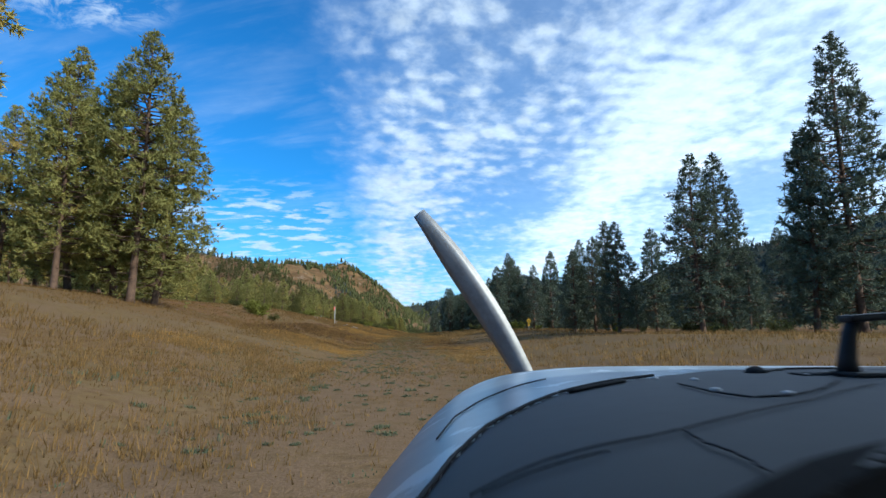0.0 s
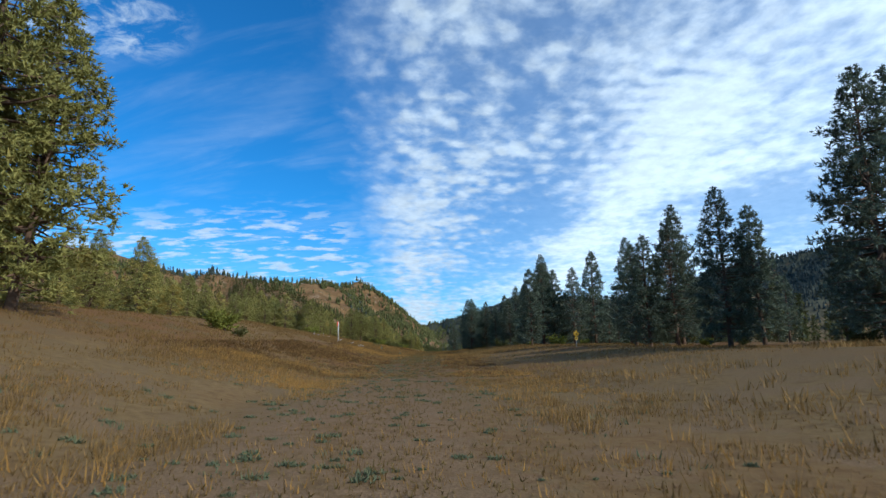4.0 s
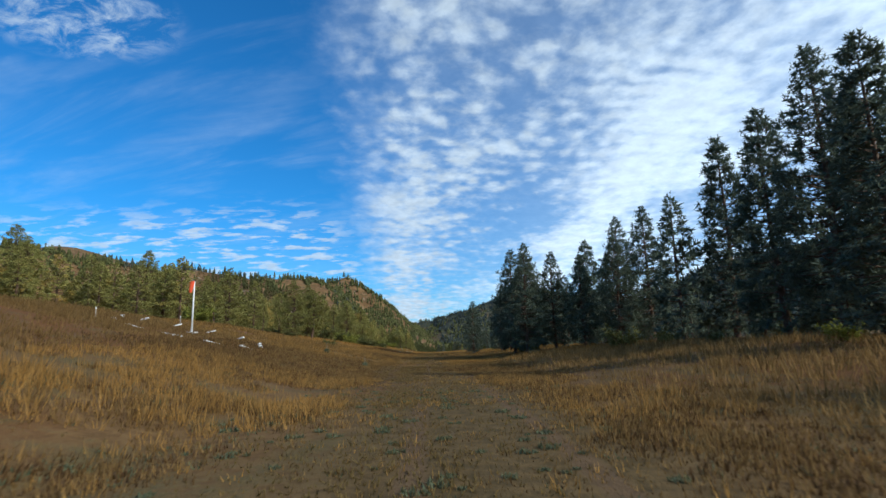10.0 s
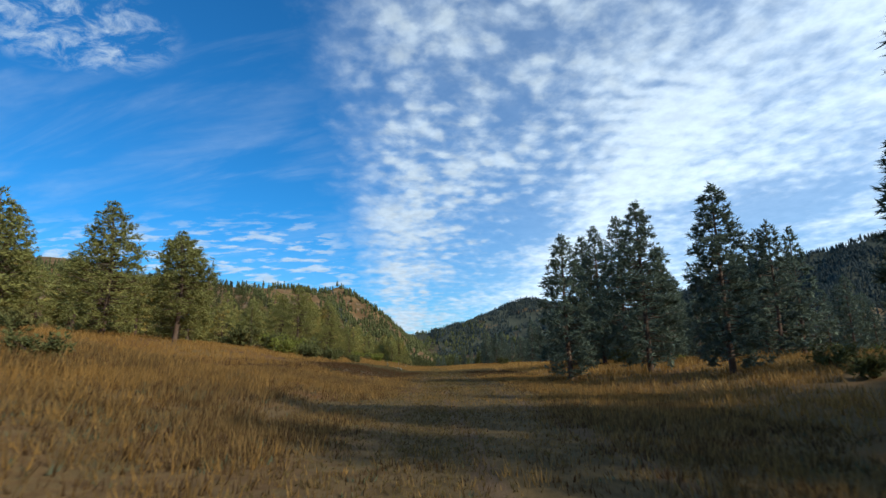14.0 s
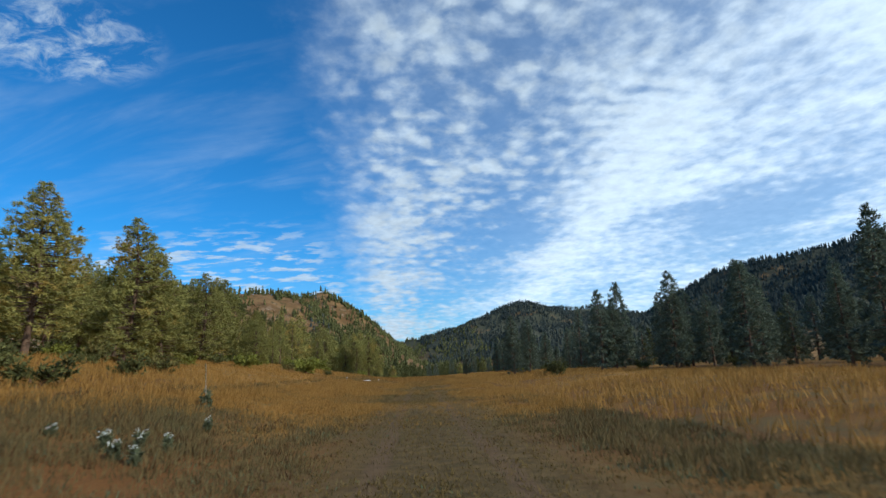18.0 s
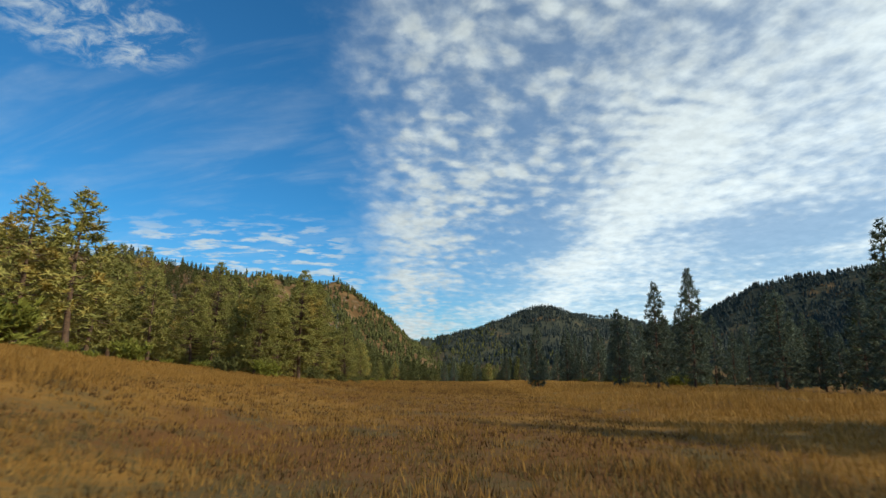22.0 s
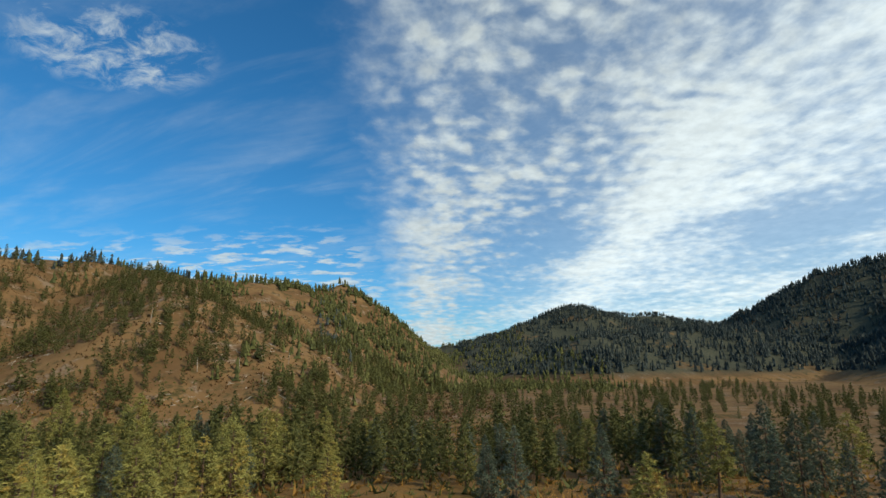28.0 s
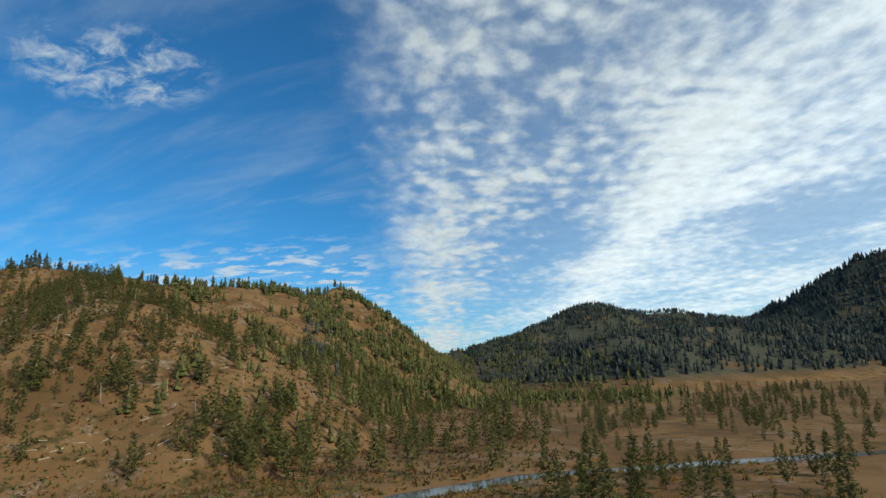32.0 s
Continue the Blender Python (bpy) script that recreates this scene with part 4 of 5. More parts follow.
quad = [np.column_stack([e[:, 0] + w_ * -np.sin(a) * 0.11, e[:, 1] + w_ * np.cos(a) * 0.11, land(e[:, 0], e[:, 1]) + z_]) for e in ends for w_, z_ in ((-1, 0.05), (1, 0.05), (0, 0.30))]
v = np.stack(quad, 1).reshape(-1, 3)
o6 = np.arange(len(x))[:, None] * 6
f = np.concatenate([o6 + np.array([q]) for q in ((0, 3, 5, 2), (1, 2, 5, 4), (0, 1, 4, 3))])
tagged(new("fallen_timber", mesh_from("fallen_timber", v.tolist(), f.tolist(), DEAD)), "bleached fallen trunks lying across the burnt hillside", "logs", kind="stuff")


# ---- dry grass ----
CLEARED = [(-6.3, 326.0, 1.0), (-6.3, 328.0, 1.0), (-6.2, 330.0, 1.0), (-5.4, 327.5, 0.9), (-5.3, 329.5, 0.9), (-4.1, 486, 1.4), (-3.2, 488.0, 1.5), (-1.6, 488.0, 1.5), (0, 488.0, 1.5), (-1.6, 486.0, 1.5), (-0.5, 486, 1.5), (-3.2, 485, 1.2)]


GOLD = ((0, 0.25), (38, 0.3), (46, 0.8), (58, 0.7), (64, 0.08), (96, 0.10), (104, 0.6), (113, 0.8), (122, 0.45), (130, 0.0), (146, 0.05), (154, 0.55), (178, 0.6), (192, 0.6), (204, 0.45), (210, 0.0), (257, 0.0), (270, 1.0), (400, 1.0), (640, 0.9))


def grass(name, x0, x1, y0, y1, n, tall, wide, seed, label, blades=6, mat=None, gold=0, thin=1.0):
    """Tussocks from x0 to x1 beside the line of the strip. gold 1: only where the tall golden grass grows, -1: only where it does not."""
    r = np.random.default_rng(seed)
    y = r.uniform(y0, y1, n)
    off = r.uniform(x0, x1, n)
    x = along(XS_C, y) + off
    thick = value_noise(x, y, 6, 51) * 0.5 + value_noise(x, y, 1.7, 52) * 0.5
    # the mown strip down the middle
    edge = np.clip((np.abs(off - 0.2) - 1.9 - 0.9 * value_noise(x, y, 5, 56) - 0.5 * value_noise(x, y, 1.3, 58)) / 1.6, 0, 1)
    track = np.clip(edge, np.interp(y, (60, 130, 315, 350), (0.35, 0.24, 0.28, 0.85)), 1)
    early = np.interp(y, (0, 30, 70, 130), (0.45, 0.55, 0.8, 1.0))
    ok = r.uniform(0, 1, n) < np.clip(np.interp(y, (60, 160), (0.62, 0.9)) + thick * 1.1 + 0.35 * value_noise(x, y, 19, 54), 0, 1) * track * early
    if mat == GRASS_PALE:
        ok &= r.uniform(0, 1, n) < np.interp(y, (52, 62, 96, 106), (1.0, 0.4, 0.4, 1.0))
    if gold:
        g = np.clip(along(GOLD, y + 5 * value_noise(x, y, 13, 55)) * (0.68 + 0.95 * value_noise(x, y, 7, 57) + 0.35 * value_noise(x, y, 2.3, 59)), 0, 1)
        g = np.where((off < -13) & (y > 150), np.maximum(g, 0.6), g)
        ok &= r.uniform(0, 1, n) < (g if gold > 0 else 1 - g)
    for cx_, cy_, cr_ in CLEARED:
        ok &= (x - cx_) ** 2 + (y - cy_) ** 2 > cr_ * cr_
    x, y, off, track, early = x[ok], y[ok], off[ok], track[ok], early[ok]
    n = len(x)
    z = land(x, y) - 0.02
    h = tall * r.uniform(0.45, 1.15, n) * (0.30 + 0.70 * track) * np.interp(y, (0, 60, 120, 260, 400), (0.6, 0.8, 1.0, 1.05, 0.9)) * np.where(value_noise(x, y, 14, 53) > 0.15, 1.2, 0.75)
    a = r.uniform(0, 6.28, (n, blades))
    lean = r.uniform(0.1, 0.55, (n, blades)) * h[:, None]
    spread = np.sqrt(r.uniform(0, 1, (n, blades))) * wide * 0.6
    bx, by = x[:, None] + np.cos(a) * spread, y[:, None] + np.sin(a) * spread
    hh = h[:, None] * r.uniform(0.6, 1.1, (n, blades))
    w = wide * 0.05 * thin
    c = np.stack([bx, by, np.broadcast_to(z[:, None], bx.shape)], 2)
    turn = a + r.uniform(-1.2, 1.2, a.shape)
    sd_ = np.stack([-np.sin(turn), np.cos(turn), a * 0], 2) * w
    tip = c + np.stack([np.cos(a) * lean, np.sin(a) * lean, hh], 2)
    v = np.stack([c - sd_, c + sd_, tip], 2).reshape(-1, 3)
    me = mesh_from(name, v.tolist(), np.arange(len(v)).reshape(-1, 3).tolist(), mat or GRASS)
    return tagged(new(name, me), label, "grass", kind="stuff")


def mown(n, seed):
    """Short stubble over the mown strip and its shoulders."""
    r = np.random.default_rng(seed)
    y = r.uniform(20, 350, n)
    off = r.normal(size=n) * 2.0
    x = along(XS_C, y) + off
    rut = np.minimum(np.abs(off + 1.5), np.abs(off - 1.1))
    ok = r.uniform(0, 1, n) < np.clip(0.55 + value_noise(x, y, 3.1, 71) * 0.6, 0.05, 1) * np.clip(rut / 0.35, 0.25, 1) * np.interp(y, (20, 100), (0.25, 1.0))
    x, y = x[ok], y[ok]
    c = np.stack([x, y, land(x, y)], 1)
    v = tufts(c, np.repeat(np.array([[0, 0, 0.7]]), len(c), 0), r.uniform(0.05, 0.12, len(c)), r, 4, 0.11)
    ob = new("mown_grass", mesh_from("mown_grass", v.tolist(), np.arange(len(v)).reshape(-1, 3).tolist(), STUBBLE))
    return tagged(ob, "short mown olive and tan stubble along the landing strip", "grass", kind="stuff")


grass("pale_dry_grass", -12, 8, 0, 200, 100000, 0.36, 0.42, 60, "sparse tan and grey-green dry grass on worn ground", 7, GRASS_PALE, -1, 0.6)
grass("stubble", -13, 10, 2, 130, 90000, 0.15, 0.55, 59, "short tan stubble on worn ground", 6, GRASS_PALE, 0, 0.5)
grass("early_golden_grass", -13, 8, 25, 150, 60000, 0.48, 0.42, 68, "patches of tall golden grass beside the worn track", 7, GRASS, 1, 0.55)
grass("dry_grass", -12, 8, 140, 330, 110000, 0.42, 0.42, 61, "knee-high dry golden grass beside the mown strip", 7, GRASS, 1, 0.6)
grass("pale_bank_grass", -34, -12, 0, 190, 34000, 0.45, 0.7, 58, "tall tan grass on the bank above the strip", 7, GRASS_PALE, 0, 0.6)
grass("tall_dry_grass", -34, -12, 150, 440, 44000, 0.45, 0.7, 62, "tall straw-coloured grass on the bank above the strip", 6, GRASS, 1, 0.7)
grass("pale_meadow_grass", 8, 34, 2, 190, 26000, 0.5, 0.7, 57, "tan meadow grass below the trees", 6, GRASS_PALE, 0, 0.7)
grass("meadow_grass", 8, 34, 150, 440, 24000, 0.5, 0.7, 63, "straw-coloured meadow grass below the trees", 5, GRASS, 0, 0.8)
grass("end_grass", -24, 20, 310, 560, 80000, 0.38, 0.5, 64, "golden grass at the end of the airstrip", 6, GRASS, 0, 0.6)
grass("far_meadow_grass", 8, 62, 430, 600, 20000, 0.45, 0.8, 56, "golden grass under scattered trees by the end of the strip", 5)
grass("low_weeds", -10, 8, 0, 330, 9000, 0.20, 0.42, 65, "low sage-green weeds scattered over the worn ground", 8, WEED)
grass("olive_grass", -14, 8, 234, 345, 80000, 0.26, 0.42, 73, "low tan and olive grass between the golden patches", 7, GRASS_OLIVE, -1, 0.6)
grass("russet_weeds", -16, 8, 54, 240, 80000, 0.26, 0.5, 66, "dark russet and olive weeds between the golden grass", 7, RUSSET, -1, 0.7)
grass("russet_undergrowth", -14, 8, 250, 400, 12000, 0.24, 0.5, 69, "dark russet weeds low in the golden grass", 6, RUSSET)
grass("late_weeds", -20, 8, 380, 540, 9000, 0.30, 0.6, 67, "olive and russet weeds in the golden grass", 7, RUSSET)
mown(150000, 72)


# ---- shrubs ----
def shrub_mesh(name, seed, mat, n=260):
    r = np.random.default_rng(seed)
    lots = []
    cs = []
    for i in range(9):
        az, ln = r.uniform(0, 6.28), r.uniform(0.6, 1.0)
        tip = (math.cos(az) * ln * 0.75, math.sin(az) * ln * 0.75, ln * r.uniform(0.7, 1.1))
        lots.append(tube([(0, 0, 0), (tip[0] * 0.4, tip[1] * 0.4, tip[2] * 0.55), tip], [0.03, 0.02, 0.006], 3))
        cs.append(np.array(tip) * r.uniform(0.45, 1.08, (n // 9, 1)) + r.normal(size=(n // 9, 3)) * 0.17)
    c = np.concatenate(cs)
    c[:, 2] = np.abs(c[:, 2])
    v = tufts(c, c / (np.linalg.norm(c, axis=1, keepdims=True) + 0.1), r.uniform(0.10, 0.22, len(c)), r, 6)
    sv, sf = join(lots)
    return mesh_from(name + "_stems", sv, sf, BARK), mesh_from(name + "_leaves", v.tolist(), np.arange(len(v)).reshape(-1, 3).tolist(), mat)


SHRUBS = [shrub_mesh("shrub", 71, SHRUB), shrub_mesh("shrub", 72, SHRUB), shrub_mesh("willow", 73, SHRUB_BRIGHT, 320)]
SHRUB_LABELS = ["low grey-green shrub on the grassy bank", "spreading olive-green bush at the foot of the trees", "bright yellow-green willow bush in the meadow"]
SHRUB_PROTO = {}


def bush(kind, x, y, size):
    m = pose(x, y, float(land(x, y)) - 0.05, 0, 0, rng.uniform(0, 360)) @ Matrix.Diagonal((size * 1.15, size * 1.15, size, 1))
    if kind in SHRUB_PROTO:
        return copy_thing(SHRUB_PROTO[kind], m @ Matrix.Diagonal([1 / q for q in SHRUB_PROTO[kind].scale] + [1]))
    root = new("shrub")
    part("stems", SHRUBS[kind][0], root)
    part("foliage", SHRUBS[kind][1], root)
    tagged(root, SHRUB_LABELS[kind], "bush", "bushes along the airstrip")
    root.matrix_basis = m
    SHRUB_PROTO[kind] = root
    return root


for k, x, y, s in [(2, -22.7, 80, 2.0), (0, -19.5, 76, 0.9), (0, -26, 86, 1.0), (1, -30, 92, 1.1), (2, -34, 175, 2.3), (1, -16, 180, 1.0), (0, -24, 190, 1.2), (2, -24, 262, 1.4), (1, -14.5, 238, 1.5), (1, -17, 244, 1.5), (0, -13, 252, 1.3),
                   (1, -16, 228, 1.7), (2, -19.5, 232, 2.0), (1, -22, 236, 2.3), (1, -18.5, 239, 2.0), (2, -23.5, 243, 2.4), (1, -20.5, 247, 2.2), (1, -16, 250, 1.6), (2, -22, 254, 2.0), (1, -17.5, 257, 1.5), (1, -25.5, 232, 2.6), (0, -14.2, 262, 1.2), (1, -19, 266, 1.5), (1, -16.5, 274, 1.2), (0, -18, 282, 1.3), (2, -19.8, 361.3, 2.6), (1, -21.5, 358, 2.0), (2, -23, 352, 1.8), (2, -14.6, 320.4, 1.9), (1, -17.5, 323, 1.2), (2, -20, 309, 1.6), (0, -12, 325, 0.8), (1, 22, 318, 2.0), (1, -8.5, 391, 1.4), (2, -12, 386, 1.5), (0, -15, 383, 1.3), (1, -6.5, 397, 1.0), (2, -20, 376, 1.6), (0, -11, 470, 1.1)]:
    bush(k, x, y, s)
for i in range(26):
    y = rng.uniform(120, 222)
    bush(int(rng.choice((0, 1, 1, 2))), float(along(XS_C, y)) - float(along(EDGE_L, y)) + rng.uniform(-2, 9), y, float(rng.uniform(0.8, 1.7)))
for i in range(30):
    y = rng.uniform(398, 500)
    bush(int(rng.choice((0, 2, 1, 2))), float(along(XS_C, y)) - rng.uniform(10, 23), y, float(rng.uniform(0.35, 0.85)))
for i in range(46):
    y = rng.uniform(252, 405)
    bush(int(rng.choice((0, 1, 1, 2, 2))), float(along(XS_C, y)) - float(along(EDGE_L, y)) + rng.uniform(1, 11), y, float(rng.uniform(0.5, 1.3)))
for i in range(34):
    y = rng.uniform(416, 462)
    bush(int(rng.choice((2, 2, 0))), float(along(XS_C, y)) - rng.uniform(13, 25), y, float(rng.uniform(0.35, 0.8)))
for side, edge in ((-1, EDGE_L), (1, EDGE_R)):
    for i in range(48):
        y = rng.uniform(40, 560)
        x = float(along(XS_C, y)) + side * (float(along(edge, y)) - rng.uniform(-1, 9))
        if abs(x - float(along(XS_C, y))) > 13 and (x - 20.5) ** 2 + (y - 94) ** 2 > 60:
            bush(int(rng.choice((0, 1, 1, 2))), x, y, float(rng.uniform(0.7, 1.7)))


# ---- low cushions of grey-green weed on the worn ground ----
def cushions(n, seed):
    r = np.random.default_rng(seed)
    y = r.uniform(9, 120, n)
    x = along(XS_C, y) + r.normal(size=n) * 3.2 - 1.0
    size = r.uniform(0.10, 0.28, n) * (r.uniform(0, 1, n) ** 0.5)
    lots = []
    for k in range(26):
        a, d = r.uniform(0, 6.28, n), np.sqrt(r.uniform(0, 1, n)) * size
        lots.append(np.stack([x + np.cos(a) * d, y + np.sin(a) * d * 0.8, land(x + np.cos(a) * d, y + np.sin(a) * d * 0.8) + 0.01], 1))
    c = np.stack(lots, 1).reshape(-1, 3)
    v = tufts(c, np.repeat(np.array([[0, 0, 0.9]]), len(c), 0), np.repeat(size, 26) * 0.32 + 0.02, r, 3, 0.20)
    ob = new("weed_cushions", mesh_from("weed_cushions", v.tolist(), np.arange(len(v)).reshape(-1, 3).tolist(), WEED))
    return tagged(ob, "flat grey-green weed cushions dotted over bare earth", "weeds", kind="stuff")


cushions(900, 88)


# ---- flowering weeds ----
def flower_weed(x, y, h, seed):
    r = np.random.default_rng(seed)
    root = new("flowering_weed")
    root.matrix_basis = pose(x, y, float(land(x, y)) - 0.03, 0, 0, r.uniform(0, 360))
    stems, blooms, leaves = [], [], []
    for i in range(6):
        a, d = r.uniform(0, 6.28), r.uniform(0.05, 0.30) * h
        tip = (math.cos(a) * d, math.sin(a) * d, h * r.uniform(0.7, 1.0))
        stems.append(tube([(0, 0, 0), (tip[0] * 0.4, tip[1] * 0.4, tip[2] * 0.5), tip], [0.012, 0.009, 0.005], 4))
        blooms.append(np.array(tip) + r.normal(size=(4, 3)) * 0.03)
        leaves.append(np.array(tip) * r.uniform(0.1, 0.8, (14, 1)) + r.normal(size=(14, 3)) * 0.05)
    part("stems", mesh_from("weed_stems", *join(stems), WEED), root)
    c = np.concatenate(leaves)
    v = tufts(c, np.repeat(np.array([[0, 0, 0.8]]), len(c), 0), np.full(len(c), 0.12), r, 5, 0.2)
    part("leaves", mesh_from("weed_leaves", v.tolist(), np.arange(len(v)).reshape(-1, 3).tolist(), WEED), root, "grey-green leaves")
    for c in blooms:
        v = tufts(c, np.repeat(np.array([[0, 0, 0.8]]), len(c), 0), np.full(len(c), 0.035), r, 5, 0.3)
        part("flower_head", mesh_from("weed_flower_head", v.tolist(), np.arange(len(v)).reshape(-1, 3).tolist(), PETAL), root, "small white flower head")
    return tagged(root, "tall weed with small white flower heads in dry grass", "weed", "flowering weeds")


for i, (x, y, h) in enumerate(((-5.8, 251.7, 0.5), (-5.2, 251.4, 0.42), (-5.8, 252.9, 0.5), (-6.4, 252.5, 0.5), (-5.35, 253.3, 0.45), (-5.9, 257.5, 0.5), (-8.3, 253.6, 0.35))):
    flower_weed(x, y, h, 300 + i)


# ---- a tall mullein in the grass ----
def mullein(x, y, h, seed):
    r = np.random.default_rng(seed)
    root = new("mullein")
    root.matrix_basis = pose(x, y, float(land(x, y)) - 0.03, 2, -2, 0)
    part("stalk", mesh_from("mullein_stalk", *tube([(0, 0, 0), (0.01, 0, h * 0.5), (0.02, 0.01, h)], [0.018, 0.014, 0.008], 6), DEAD), root, "dry brown stalk")
    c = np.stack([r.normal(size=60) * 0.012, r.normal(size=60) * 0.012, r.uniform(0.55, 1.0, 60) * h], 1)
    v = tufts(c, unit(r.normal(size=(60, 3))), np.full(60, 0.035), r, 5, 0.3)
    part("seed_spike", mesh_from("mullein_spike", v.tolist(), np.arange(len(v)).reshape(-1, 3).tolist(), WEED), root, "narrow spike of seed heads")
    a = r.uniform(0, 6.28, 90)
    z = r.uniform(0.02, 0.5, 90) ** 1.3 * h
    d = 0.05 + 0.16 * (1 - z / h)
    c = np.stack([np.cos(a) * d, np.sin(a) * d, z], 1)
    v = tufts(c, unit(np.stack([np.cos(a), np.sin(a), a * 0 + 0.4], 1)), np.full(90, 0.16), r, 3, 0.28)
    part("leaves", mesh_from("mullein_leaves", v.tolist(), np.arange(len(v)).reshape(-1, 3).tolist(), WEED), root, "grey-green felted leaves")
    return tagged(root, "tall mullein stalk above a rosette of grey-green leaves", "weed", "mullein stalks")


for i, (x, y, h) in enumerate(((-8.2, 263.7, 1.9), (-7.4, 149.5, 1.1), (-12.5, 158, 1.3))):
    mullein(x, y, h, 340 + i)


# ---- small building blocks ----
def box(sx, sy, sz, bevel=0.01):
    bm = bmesh.new()
    bmesh.ops.create_cube(bm, size=1.0, matrix=Matrix.Diagonal((sx, sy, sz, 1)))
    if bevel:
        bmesh.ops.bevel(bm, geom=bm.edges[:], offset=bevel, segments=2, affect="EDGES", profile=0.6)
    return bm


def solid(name, bm, mat, parent, m=None, label="", smooth=False):
    me = bpy.data.meshes.new(name)
    if m is not None:
        bm.transform(m)
    bm.to_mesh(me)
    bm.free()
    me.materials.append(mat)
    if smooth:
        me.polygons.foreach_set("use_smooth", [True] * len(me.polygons))
    ob = part(name, me, parent, label)
    return ob


def rod(r0, r1, length, sides=12):
    bm = bmesh.new()
    bmesh.ops.create_cone(bm, cap_ends=True, segments=sides, radius1=r0, radius2=r1, depth=length, matrix=pose(0, 0, length / 2))
    return bm


# ---- windsock and its ring of white boards ----
sx, sy = -20.8, 142.3
wz = float(land(sx, sy))
sock = new("windsock")
sock.matrix_basis = pose(sx, sy, wz)
tagged(sock, "white windsock pole with a limp faded orange sock", "windsock")
solid("base_plate", box(0.75, 0.75, 0.14, 0.03), WHITE, sock, pose(0, 0, 0.05), "white concrete foot")
solid("pole", rod(0.085, 0.055, 4.3, 14), WHITE, sock, None, "white painted steel pole", True)
ring = bmesh.new()
bmesh.ops.create_cone(ring, cap_ends=False, segments=20, radius1=0.20, radius2=0.20, depth=0.05, matrix=pose(-0.16, -0.06, 4.22, 70, 0, 20))
bmesh.ops.solidify(ring, geom=ring.faces[:], thickness=0.02)
solid("hoop", ring, GALV, sock, None, "wire hoop")
sv, sf = [], []
for i in range(9):
    f = i / 8
    c = Vector((-0.18 - 0.05 * f, -0.10 + 0.03 * math.sin(f * 5), 4.24 - f * 0.92))
    for s in range(12):
        a = 2 * math.pi * s / 12
        r_ = (0.20 - 0.09 * f) * (1 + 0.18 * math.sin(3 * a + f * 4))
        sv.append(c + Vector((math.cos(a) * r_, math.sin(a) * r_ * 0.7, 0.06 * math.cos(a) * (1 - f))))
    if i:
        for s in range(12):
            q = (s + 1) % 12
            sf.append(((i - 1) * 12 + s, (i - 1) * 12 + q, i * 12 + q, i * 12 + s))
part("sock", mesh_from("sock", sv, sf, ORANGE, True), sock, "faded orange fabric sock hanging limp")
proto = None
for i in range(12):
    a = 2 * math.pi * (i + 0.3) / 12
    x, y = sx + math.cos(a) * 5.5, sy + math.sin(a) * 5.5
    slope = math.degrees(math.atan2(float(land(x + 0.8, y)) - float(land(x - 0.8, y)), 1.6))
    m = pose(x, y, float(land(x, y)) + 0.03, 0, -slope, math.degrees(a) + 90)
    if proto is None:
        proto = new("marker_board", mesh_from("marker_board", [], [], WHITE))
        bm = box(1.5, 0.26, 0.10, 0.02)
        bm.to_mesh(proto.data)
        bm.free()
        tagged(proto, "white painted board lying in the ring round the windsock", "marker", "boards round the windsock")
        proto.matrix_basis = m
    else:
        copy_thing(proto, m)

# ---- warning sign ----
gx_, gy_ = 20.5, 96.6
sign = new("road_sign")
sign.matrix_basis = pose(gx_, gy_, float(land(gx_, gy_)), 0, 0, 15)
tagged(sign, "yellow diamond warning sign with a plate below on a post", "sign")
solid("post", box(0.09, 0.07, 2.35, 0.008), DEAD, sign, pose(0, 0.05, 1.12), "weathered wooden post")
solid("diamond_plate", box(0.74, 0.006, 0.74, 0.002), YELLOW, sign, pose(0, 0, 1.78, 0, 45, 0), "yellow diamond plate")
solid("border", box(0.68, 0.004, 0.02, 0), BLACK, sign, pose(0, -0.006, 1.78, 0, 45, 0) @ pose(0, 0, 0.33))
for a in (90, 180, 270):
    solid("border", box(0.68, 0.004, 0.02, 0), BLACK, sign, pose(0, -0.006, 1.78, 0, 45 + a, 0) @ pose(0, 0, 0.33))
solid("arrow_shaft", box(0.07, 0.005, 0.36, 0), BLACK, sign, pose(0.06, -0.007, 1.74))
solid("arrow_bend", box(0.07, 0.005, 0.2, 0), BLACK, sign, pose(-0.07, -0.007, 1.84, 0, -50, 0))
solid("plate", box(0.46, 0.006, 0.38, 0.002), YELLOW, sign, pose(0, 0, 1.12), "small yellow plate")
solid("bar", box(0.30, 0.004, 0.12, 0), BLACK, sign, pose(0, -0.006, 1.12))


